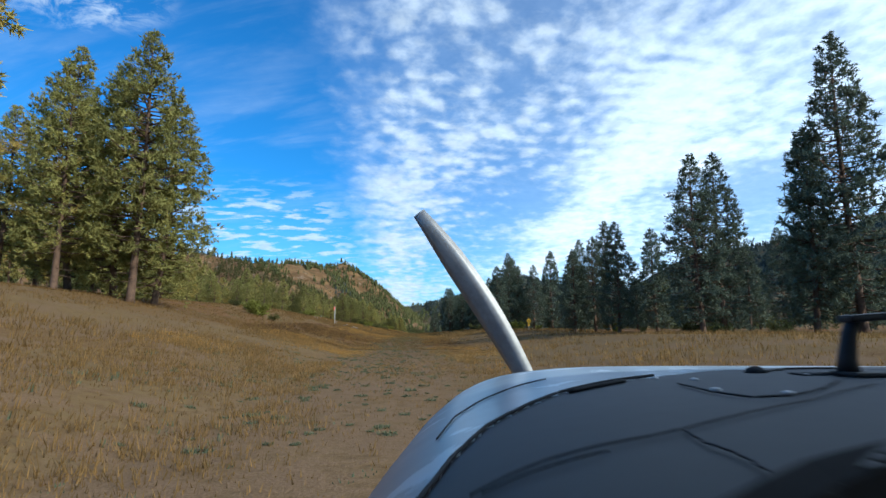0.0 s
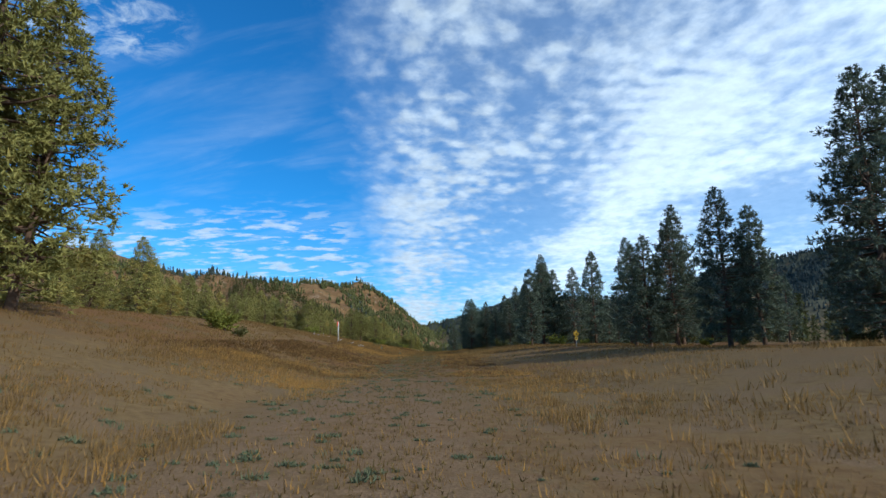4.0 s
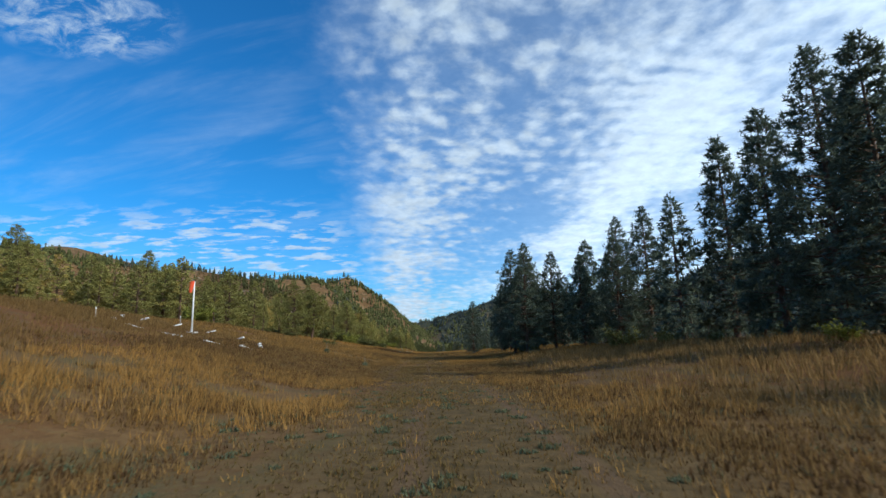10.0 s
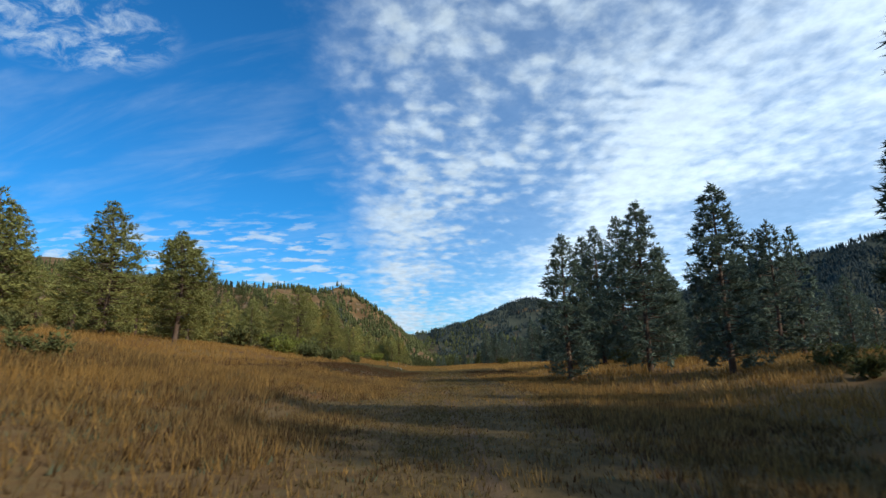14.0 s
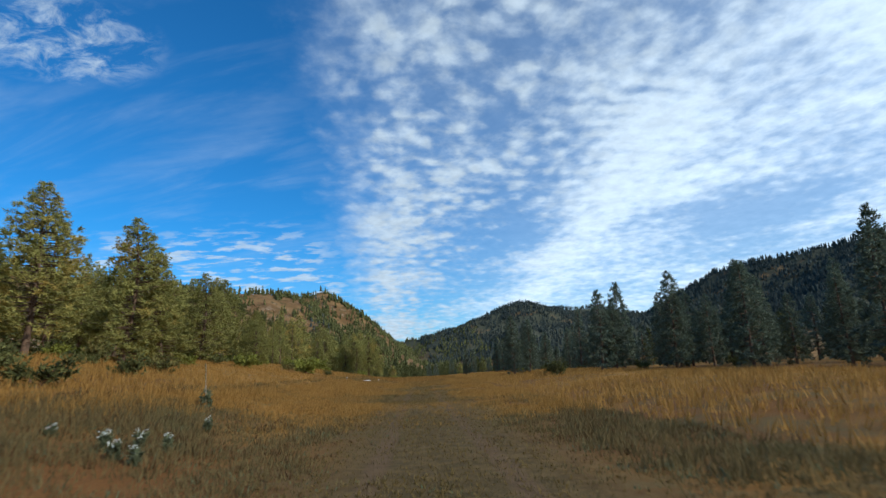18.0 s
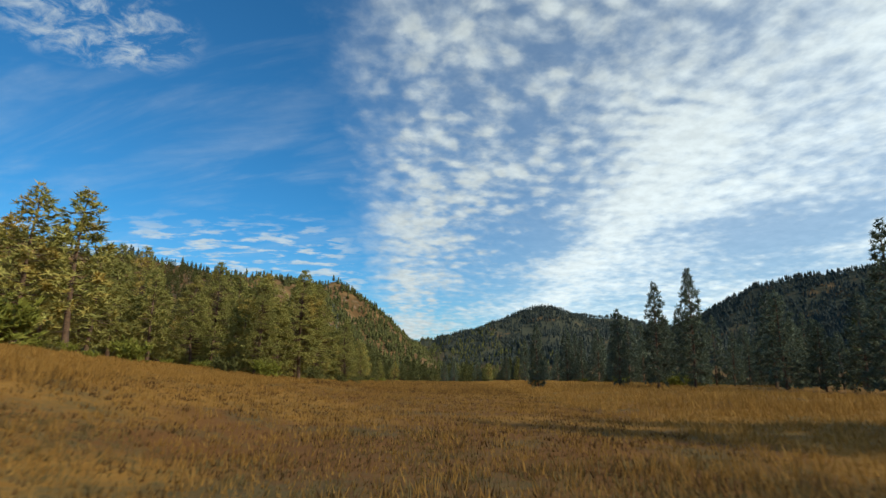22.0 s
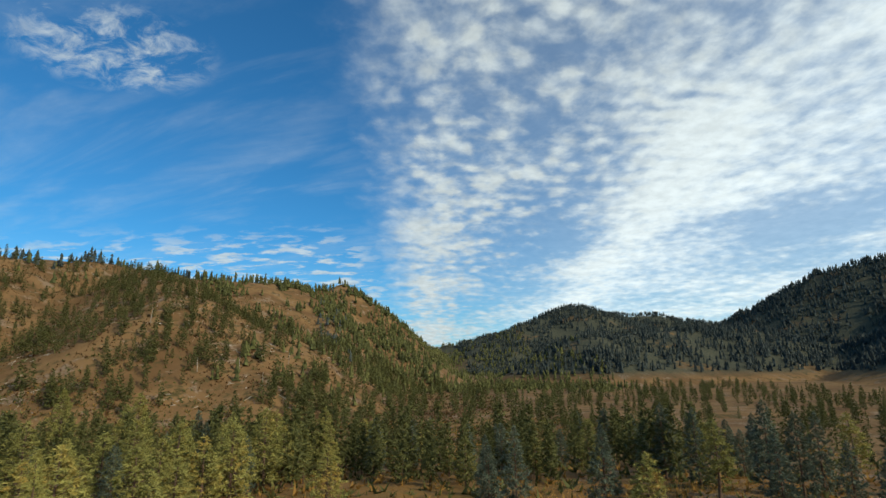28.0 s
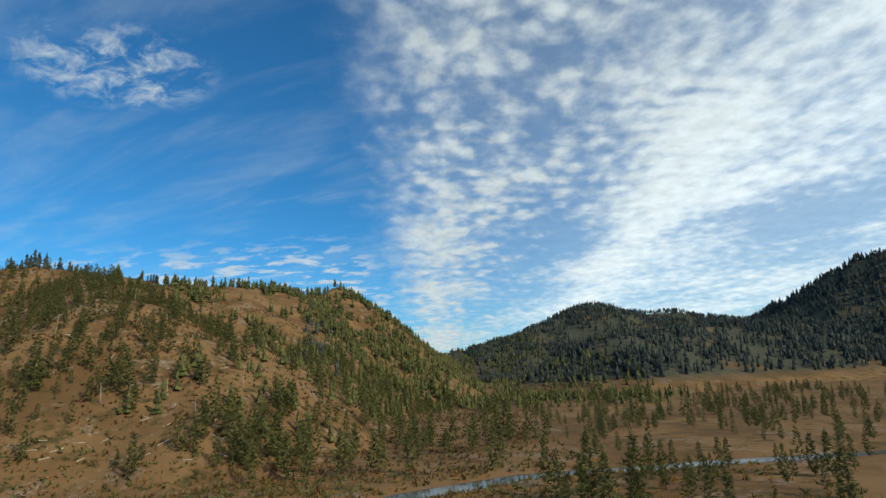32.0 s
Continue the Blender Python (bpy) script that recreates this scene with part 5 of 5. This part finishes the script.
# ---- white cloth strips that mark the runway ----
def strip(x, y, length, width, turn, seed):
    r = np.random.default_rng(seed)
    nu, nv = 26, 6
    vs, fs = [], []
    c, s = math.cos(radians(turn)), math.sin(radians(turn))
    for i in range(nu + 1):
        for j in range(nv + 1):
            u, v = (i / nu - 0.5) * length, (j / nv - 0.5) * width * (1 + 0.15 * math.sin(i * 0.9))
            X, Y = x + u * c - v * s, y + u * s + v * c
            vs.append((X, Y, 0.05 + r.uniform(0, 0.06)))
    zz_ = land([p[0] for p in vs], [p[1] for p in vs])
    vs = [(p[0], p[1], p[2] + float(q)) for p, q in zip(vs, zz_)]
    for i in range(nu):
        for j in range(nv):
            a = i * (nv + 1) + j
            fs.append((a, a + nv + 1, a + nv + 2, a + 1))
    ob = new("marker_cloth", mesh_from("marker_cloth", vs, fs, WHITE, True))
    md = ob.modifiers.new("thickness", "SOLIDIFY")
    md.thickness = 0.012
    return tagged(ob, "crumpled white cloth strip pinned flat on the grass", "marker", "runway edge markers")


strip(-6.28, 328.5, 6.0, 0.62, 88, 81)
strip(-1.7, 488.4, 4.6, 0.7, -3, 82)
strip(-4.2, 486.6, 2.6, 0.6, 80, 83)


# ---- stakes, dead stems, snags ----
def stake(x, y, h):
    root = new("marker_stake")
    root.matrix_basis = pose(x, y, float(land(x, y)) - 0.1, rng.uniform(-4, 4), rng.uniform(-4, 4), rng.uniform(0, 360))
    solid("shaft", box(0.06, 0.05, h, 0.006), DEAD, root, pose(0, 0, h / 2))
    solid("painted_top", box(0.066, 0.056, 0.14, 0.006), WHITE, root, pose(0, 0, h - 0.06), "white painted tip")
    return tagged(root, "short weathered wooden stake standing in the grass", "stake", "stakes along the strip")


for x, y, h in ((-4.6, 331, 0.55), (-8.2, 317, 0.7), (-30, 283, 0.9), (-26, 152, 1.0), (-24.7, 135.7, 0.9)):
    stake(x, y, h)


def snag(x, y, h, seed):
    r = np.random.default_rng(seed)
    root = new("dead_tree")
    root.matrix_basis = pose(x, y, float(land(x, y)) - 0.2, r.uniform(-4, 4), r.uniform(-4, 4), 0)
    v, f = tube([(0, 0, 0), (0.05, 0, h * 0.4), (0, 0.08, h * 0.75), (0.1, 0, h)], [0.22, 0.17, 0.11, 0.03], 7)
    part("trunk", mesh_from("snag_trunk", v, f, DEAD, True), root, "bare silver-grey trunk")
    for i in range(7):
        z, az = h * r.uniform(0.3, 0.95), r.uniform(0, 6.28)
        ln = r.uniform(0.4, 1.5) * h / 12
        v, f = tube([(0, 0, z), (math.cos(az) * ln, math.sin(az) * ln, z + ln * r.uniform(-0.2, 0.4))], [0.05, 0.012], 4)
        part("branch", mesh_from("snag_branch", v, f, DEAD), root)
    return tagged(root, "bare grey dead pine snag", "dead tree", "snags")


for i, (x, y, h) in enumerate(((-31, 569.5, 3.4), (-239, 937, 14), (-172, 884, 11), (-126, 888, 9), (-124, 943, 10), (-244, 1024, 12), (-70, 610, 3.0), (-150, 905, 10), (-200, 960, 12), (-90, 858, 7))):
    snag(x, y, h, 90 + i)


# ---- notice board beside the trees ----
bx_, by_ = 23.3, 238.0
board = new("notice_board")
board.matrix_basis = pose(bx_, by_, float(land(bx_, by_)), 0, 0, -30)
tagged(board, "small notice board on two pale wooden posts", "notice board")
for q in (-0.62, 0.62):
    solid("post", box(0.10, 0.10, 1.95, 0.01), DEAD, board, pose(q, 0, 0.93))
solid("panel", box(1.14, 0.03, 0.85, 0.006), plain("weathered_blue_panel", (0.16, 0.21, 0.27), 0.6, 0, 0.2), board, pose(0, -0.03, 1.22), "faded blue-grey panel")
solid("notice", box(0.36, 0.004, 0.30, 0), WHITE, board, pose(0.22, -0.050, 1.36))
solid("notice", box(0.30, 0.004, 0.34, 0), DEAD, board, pose(-0.28, -0.050, 1.38))

# ---- bleached log under the trees ----
log = new("fallen_log")
log.matrix_basis = pose(20.2, 161.0, float(land(20.2, 161.0)) + 0.35, 0, 88, 12)
v, f = tube([(0, 0, -1.6), (0.05, 0.04, -0.4), (0, 0.06, 0.6), (0.06, 0, 1.6)], [0.17, 0.15, 0.12, 0.07], 9)
part("stem", mesh_from("log_stem", v, f, DEAD, True), log)
for z, az in ((-0.7, 0.6), (0.3, 2.4), (0.9, 5.0)):
    v, f = tube([(0, 0, z), (math.cos(az) * 0.45, math.sin(az) * 0.45, z + 0.15)], [0.05, 0.02], 5)
    part("branch_stub", mesh_from("log_stub", v, f, DEAD), log)
tagged(log, "bleached pale log propped on its branch stubs under dark trees", "log")


# ---- light aircraft: nose and propeller, standing where the take-off run begins ----
PANEL = plain("matt_dark_grey_coating", (0.040, 0.044, 0.050), 0.66, 0, 0.12, 5.0, 0.0006)
PAINT, pk, pb = material("pale_blue_grey_enamel", 0.28)
ptc = pk.t.nodes.new("ShaderNodeTexCoord").outputs["Object"]
chips = pk.ramp(pk.noise(ptc, 5.0, 6.0, 0.65, 0.6), 0.565, 0.58)
base_coat = pk.mix(pk.ramp(pk.noise(ptc, 14.0, 4.0), 0.3, 0.7), (0.26, 0.34, 0.41), (0.33, 0.41, 0.48))
pk.link(pk.mix(chips, base_coat, (0.58, 0.68, 0.76)), pb.inputs["Base Color"])
RUBBER = plain("black_rubber", (0.015, 0.015, 0.016), 0.75, 0, 0.3)
BLADE = plain("worn_blade_paint", (0.30, 0.30, 0.29), 0.45, 0.2, 0.2)
PLASTIC = plain("black_plastic", (0.012, 0.012, 0.014), 0.5, 0, 0.3)

AX, AY, AZ = 0.0, 0.0, 1.80            # eye point of the pilot's side
plane = new("light_aircraft")
plane.matrix_basis = pose(AX, AY, AZ, 0, 0, -2.98)
tagged(plane, "pale blue-grey aircraft nose with dark dash top and grey propeller", "aircraft")
SECT_D = (0.12, 0.22, 0.40, 0.60, 0.90, 1.20, 1.45, 1.62, 1.74, 1.80)
SECT_W = (0.69, 0.68, 0.665, 0.65, 0.625, 0.595, 0.57, 0.545, 0.49, 0.40)
SECT_T = (-0.039, -0.040, -0.044, -0.048, -0.058, -0.076, -0.097, -0.122, -0.170, -0.24)
CX, NOSE_N = 0.55, 4.2


def skin(s, d, lift=0.0):
    """A point on the cowling: s from -1 (left) over the top to 1 (right), d ahead of the eye."""
    w, t = np.interp(d, SECT_D, SECT_W), np.interp(d, SECT_D, SECT_T)
    a = s * 2.05                              # angle from straight up
    sx_, cz = math.sin(a), math.cos(a)
    x = CX + w * math.copysign(abs(sx_) ** (2 / NOSE_N), sx_)
    mid, up, down = t - 0.34, 0.34, 0.34
    z = mid + (up if cz > 0 else down) * math.copysign(abs(cz) ** (2 / NOSE_N), cz)
    return Vector((x, d, z + lift))


def front_of_panel(x):
    return float(np.interp(x, (-0.20, -0.04, -0.012, 0.006, 0.035, 0.076, 0.118, 0.16, 0.206, 0.25, 0.37, 0.60, 0.75, 1.2), (0.12, 0.24, 0.304, 0.379, 0.455, 0.509, 0.557, 0.586, 0.615, 0.638, 0.74, 0.86, 0.88, 0.70)))


def back_of_panel(x):
    return float(np.interp(x, (0.05, 0.092, 0.13, 0.171, 0.30, 0.60, 1.2), (0.12, 0.158, 0.190, 0.2165, 0.285, 0.42, 0.50)))


US, DS = 260, 120
pts = [[skin(-1 + 2 * i / US, 0.12 + (1.80 - 0.12) * (j / DS) ** 1.4) for j in range(DS + 1)] for i in range(US + 1)]
flat = [p for row in pts for p in row]
f_panel, f_paint = [], []
for i in range(US):
    for j in range(DS):
        q = (i * (DS + 1) + j, (i + 1) * (DS + 1) + j, (i + 1) * (DS + 1) + j + 1, i * (DS + 1) + j + 1)
        c = sum((flat[k] for k in q), Vector()) / 4
        if c.z > -0.30 and c.y < back_of_panel(c.x) and c.x > 0.05:
            continue
        (f_panel if c.y < front_of_panel(c.x) and c.z > -0.36 else f_paint).append(q)


def trimmed(name, faces, mat, label):
    used = sorted({k for q in faces for k in q})
    at = {k: n for n, k in enumerate(used)}
    return part(name, mesh_from(name, [flat[k] for k in used], [tuple(at[k] for k in q) for q in faces], mat, True), plane, label)


trimmed("dash_top", f_panel, PANEL, "matt dark grey dash top under the windscreen")
trimmed("cowling", f_paint, PAINT, "pale blue-grey enamel cowling with chipped patches")
nose_cap = [skin(-1 + 2 * i / 40, 1.80) for i in range(41)]
centre = Vector((CX, 1.90, -0.50))
part("nose_bowl", mesh_from("nose_bowl", [tuple(p) for p in nose_cap] + [tuple(centre)], [(i, i + 1, 41) for i in range(40)], PAINT, True), plane)


def seam(name, spots, radius, mat, label=""):
    """A thin raised line lying on the cowling, through (x, d) spots."""
    out = []
    for (x0, d0), (x1, d1) in zip(spots, spots[1:]):
        for k in range(6):
            x, d = x0 + (x1 - x0) * k / 6, d0 + (d1 - d0) * k / 6
            s = min(np.linspace(-0.75, 0.75, 901), key=lambda q: abs(skin(q, d).x - x))
            out.append(tuple(skin(float(s), d, 0.002)))
    v, f = tube(out, [radius] * len(out), 6)
    return part(name, mesh_from(name, v, f, mat, True), plane, label)


edge_x = (-0.03, -0.012, 0.006, 0.035, 0.076, 0.118, 0.16, 0.206, 0.25)
seam("edge_gasket", [(x, front_of_panel(x)) for x in edge_x], 0.0017, RUBBER, "black rubber windscreen seal")
seam("louvre", [(0.125, 0.545), (0.16, 0.565), (0.20, 0.59)], 0.0022, RUBBER, "black air slot")
seam("panel_line", [(-0.006, 0.50), (0.012, 0.60), (0.041, 0.66), (0.09, 0.72), (0.15, 0.76)], 0.0010, RUBBER)
seam("welt", [(0.012, 0.266), (0.033, 0.279), (0.051, 0.287), (0.078, 0.292), (0.108, 0.293), (0.129, 0.299), (0.167, 0.319), (0.236, 0.358), (0.383, 0.477)], 0.0007, PANEL, "raised welt of the dash cover")
seam("welt", [(0.018, 0.262), (0.04, 0.271), (0.064, 0.276), (0.085, 0.277)], 0.0005, RUBBER)
seam("flap_seam", [(0.128, 0.299), (0.122, 0.262), (0.123, 0.238), (0.120, 0.215), (0.118, 0.205)], 0.0006, RUBBER, "black seam of the dash cover")
seam("hatch_line", [(0.221, 0.52), (0.213, 0.439), (0.217, 0.389), (0.243, 0.386), (0.294, 0.426), (0.372, 0.516)], 0.0009, RUBBER, "edge of a hatch in the dash")
seam("hatch_line", [(0.379, 0.65), (0.46, 0.74), (0.55, 0.76)], 0.0014, RUBBER)
for x, d in ((0.259, 0.567), (0.228, 0.464), (0.258, 0.415), (0.393, 0.592), (0.234, 0.61)):
    s = min(np.linspace(-0.75, 0.75, 901), key=lambda q: abs(skin(q, d).x - x))
    bm = bmesh.new()
    bmesh.ops.create_uvsphere(bm, u_segments=10, v_segments=6, radius=0.0045, matrix=Matrix.Translation(skin(float(s), d)) @ Matrix.Diagonal((1, 1, 0.55, 1)))
    solid("fastener", bm, GALV, plane, None, "", True)
knob = bmesh.new()
bmesh.ops.create_uvsphere(knob, u_segments=12, v_segments=8, radius=0.010, matrix=Matrix.Translation((0.375, 0.66, -0.050)) @ Matrix.Diagonal((1.3, 1, 0.8, 1)))
solid("latch", knob, RUBBER, plane, None, "black rubber latch", True)
for k in range(12):
    s = min(np.linspace(-0.75, 0.75, 901), key=lambda q: abs(skin(q, 0.60).x - (0.385 + k * 0.008)))
    solid("vent_slat", box(0.002, 0.03, 0.002, 0), RUBBER, plane, Matrix.Translation(skin(float(s), 0.60, 0.001)))
# bracket that stands on the dash
v, f = tube([(0.424, 0.575, -0.050), (0.424, 0.575, -0.030), (0.429, 0.575, -0.004), (0.437, 0.575, 0.014)], [0.013, 0.009, 0.0075, 0.008], 8)
part("bracket_leg", mesh_from("bracket_leg", v, f, PLASTIC, True), plane, "black plastic leg")
solid("bracket_top", box(0.15, 0.022, 0.008, 0.003), PLASTIC, plane, pose(0.50, 0.575, 0.017, 0, -4, 0), "black plastic top bar")
solid("bracket_foot", box(0.05, 0.04, 0.005, 0.002), PLASTIC, plane, pose(0.438, 0.570, -0.0445))
solid("bracket_leg", box(0.012, 0.016, 0.064, 0.003), PLASTIC, plane, pose(0.56, 0.575, -0.016))
# the instrument hood below the edge of the dash; its black paints cabin shade
gv, gf = [], []
hood = [(x, back_of_panel(x)) for x in (0.05, 0.07, 0.092, 0.11, 0.13, 0.15, 0.19, 0.25, 0.30, 0.45, 0.60, 0.90)]
for x, d in hood:
    for dd, zz2 in ((0.012, 0.0), (-0.004, -0.004), (-0.010, -0.020), (-0.010, -0.30)):
        gv.append((x, d + dd, -0.046 + zz2))
for i in range(len(hood) - 1):
    for j in range(3):
        a = i * 4 + j
        gf.append((a, a + 1, a + 5, a + 4))
part("instrument_hood", mesh_from("instrument_hood", gv, gf, plain("cabin_shade_black", (0.004, 0.004, 0.004), 0.97, 0, 0.2)), plane, "instrument hood, cabin shade painted as black")
# propeller
HUB = Vector((0.47, 1.98, -0.42))
spin = bmesh.new()
bmesh.ops.create_cone(spin, cap_ends=True, segments=24, radius1=0.15, radius2=0.03, depth=0.26, matrix=Matrix.Translation(HUB + Vector((0, 0.10, 0))) @ pose(0, 0, 0, -90, 0, 0))
bmesh.ops.bevel(spin, geom=spin.edges[:], offset=0.01, segments=2, affect="EDGES")
solid("spinner", spin, PAINT, plane, None, "", True)
tip = Vector((-0.09, 1.98, 0.44)) - HUB
for sgn in (1, -1):
    bv, bf = [], []
    d3 = (tip * sgn).normalized()
    side3 = d3.cross(Vector((0, 1, 0))).normalized()
    L = tip.length
    rows_b = 14
    for i in range(rows_b + 1):
        f = i / rows_b
        chord = 0.055 + 0.055 * math.sin(min(1, f * 1.25) * math.pi * 0.75) - 0.045 * max(0, f - 0.8) / 0.2
        tw = radians(60 - 42 * f)
        c = HUB + d3 * (0.05 + (L - 0.05) * f) + side3 * (0.04 - 0.12 * (1 - f) * f - 0.04 * f)
        u = side3 * math.cos(tw) + Vector((0, 1, 0)) * math.sin(tw)
        n3 = d3.cross(u)
        th = 0.016 * (1 - 0.75 * f) + 0.003
        for a, b in ((-0.5, 0), (-0.15, 0.5), (0.25, 0.4), (0.5, 0), (0.25, -0.3), (-0.15, -0.4)):
            bv.append(tuple(c + u * (chord * a) + n3 * (th * 2 * b)))
        if i:
            for s in range(6):
                q = (s + 1) % 6
                bf.append(((i - 1) * 6 + s, (i - 1) * 6 + q, i * 6 + q, i * 6 + s))
    bf.append(tuple(rows_b * 6 + s for s in range(6)))
    part("propeller_blade", mesh_from("propeller_blade", bv, bf, BLADE, True), plane, "grey metal propeller blade")
# nose wheel that carries it
gz0 = float(land(0.55, 1.2)) - AZ
v, f = tube([(CX, 1.25, -0.70), (CX, 1.32, gz0 + 0.42)], [0.045, 0.035], 10)
part("nose_leg", mesh_from("nose_leg", v, f, GALV, True), plane, "steel nose leg")
for q in (-0.09, 0.09):
    v, f = tube([(CX + q * 0.6, 1.32, gz0 + 0.45), (CX + q, 1.32, gz0 + 0.22)], [0.022, 0.02], 6)
    part("fork", mesh_from("fork", v, f, GALV, True), plane)
prof = [(0.09, -0.05), (0.15, -0.068), (0.20, -0.060), (0.225, -0.03), (0.228, 0), (0.225, 0.03), (0.20, 0.060), (0.15, 0.068), (0.09, 0.05)]
wv, wf = [], []
for i in range(28):
    a = 2 * math.pi * i / 28
    for r_, x in prof:
        wv.append((CX + x, 1.32 + math.cos(a) * r_, gz0 + 0.222 + math.sin(a) * r_))
for i in range(28):
    for j in range(len(prof) - 1):
        a, b = i * len(prof) + j, ((i + 1) % 28) * len(prof) + j
        wf.append((a, a + 1, b + 1, b))
tyre = part("tyre", mesh_from("tyre", wv, wf, RUBBER, True), plane, "black rubber tyre")
solid("rim", rod(0.088, 0.088, 0.09, 20), WHITE, tyre, pose(CX - 0.045, 1.32, gz0 + 0.222, 0, 90, 0))

# roof of the cabin and the high wing, which shade the dash
solid("cabin_roof", box(1.95, 1.5, 0.05, 0.02), PAINT, plane, pose(CX - 0.02, -0.42, 0.42))
wv, wf = [], []
for x in (-4.9, -4.6, CX, 5.7, 6.0):
    k = 0.75 if x in (-4.9, 6.0) else 1.0
    for d, z in ((0.30, 0.47), (0.22, 0.54), (-0.25, 0.60), (-0.8, 0.55), (-1.25, 0.47), (-0.6, 0.455)):
        wv.append((x, -0.4 + (d + 0.4) * k, 0.47 + (z - 0.47) * k))
for i in range(4):
    for j in range(6):
        q = (j + 1) % 6
        wf.append((i * 6 + j, i * 6 + q, i * 6 + 6 + q, i * 6 + 6 + j))
wf += [tuple(range(6)), tuple(range(24, 30))]
part("wing", mesh_from("wing", wv, wf, PAINT), plane, "high wing over the cabin")
for q in (-0.47, 1.55):
    solid("door_post", box(0.05, 0.08, 1.1, 0.015), PAINT, plane, pose(q, -0.35, -0.13))
solid("cabin_back", box(1.95, 0.05, 1.15, 0.02), PAINT, plane, pose(CX - 0.02, -1.15, -0.17))
solid("cabin_floor", box(1.95, 1.5, 0.05, 0.02), PAINT, plane, pose(CX - 0.02, -0.42, -0.72))
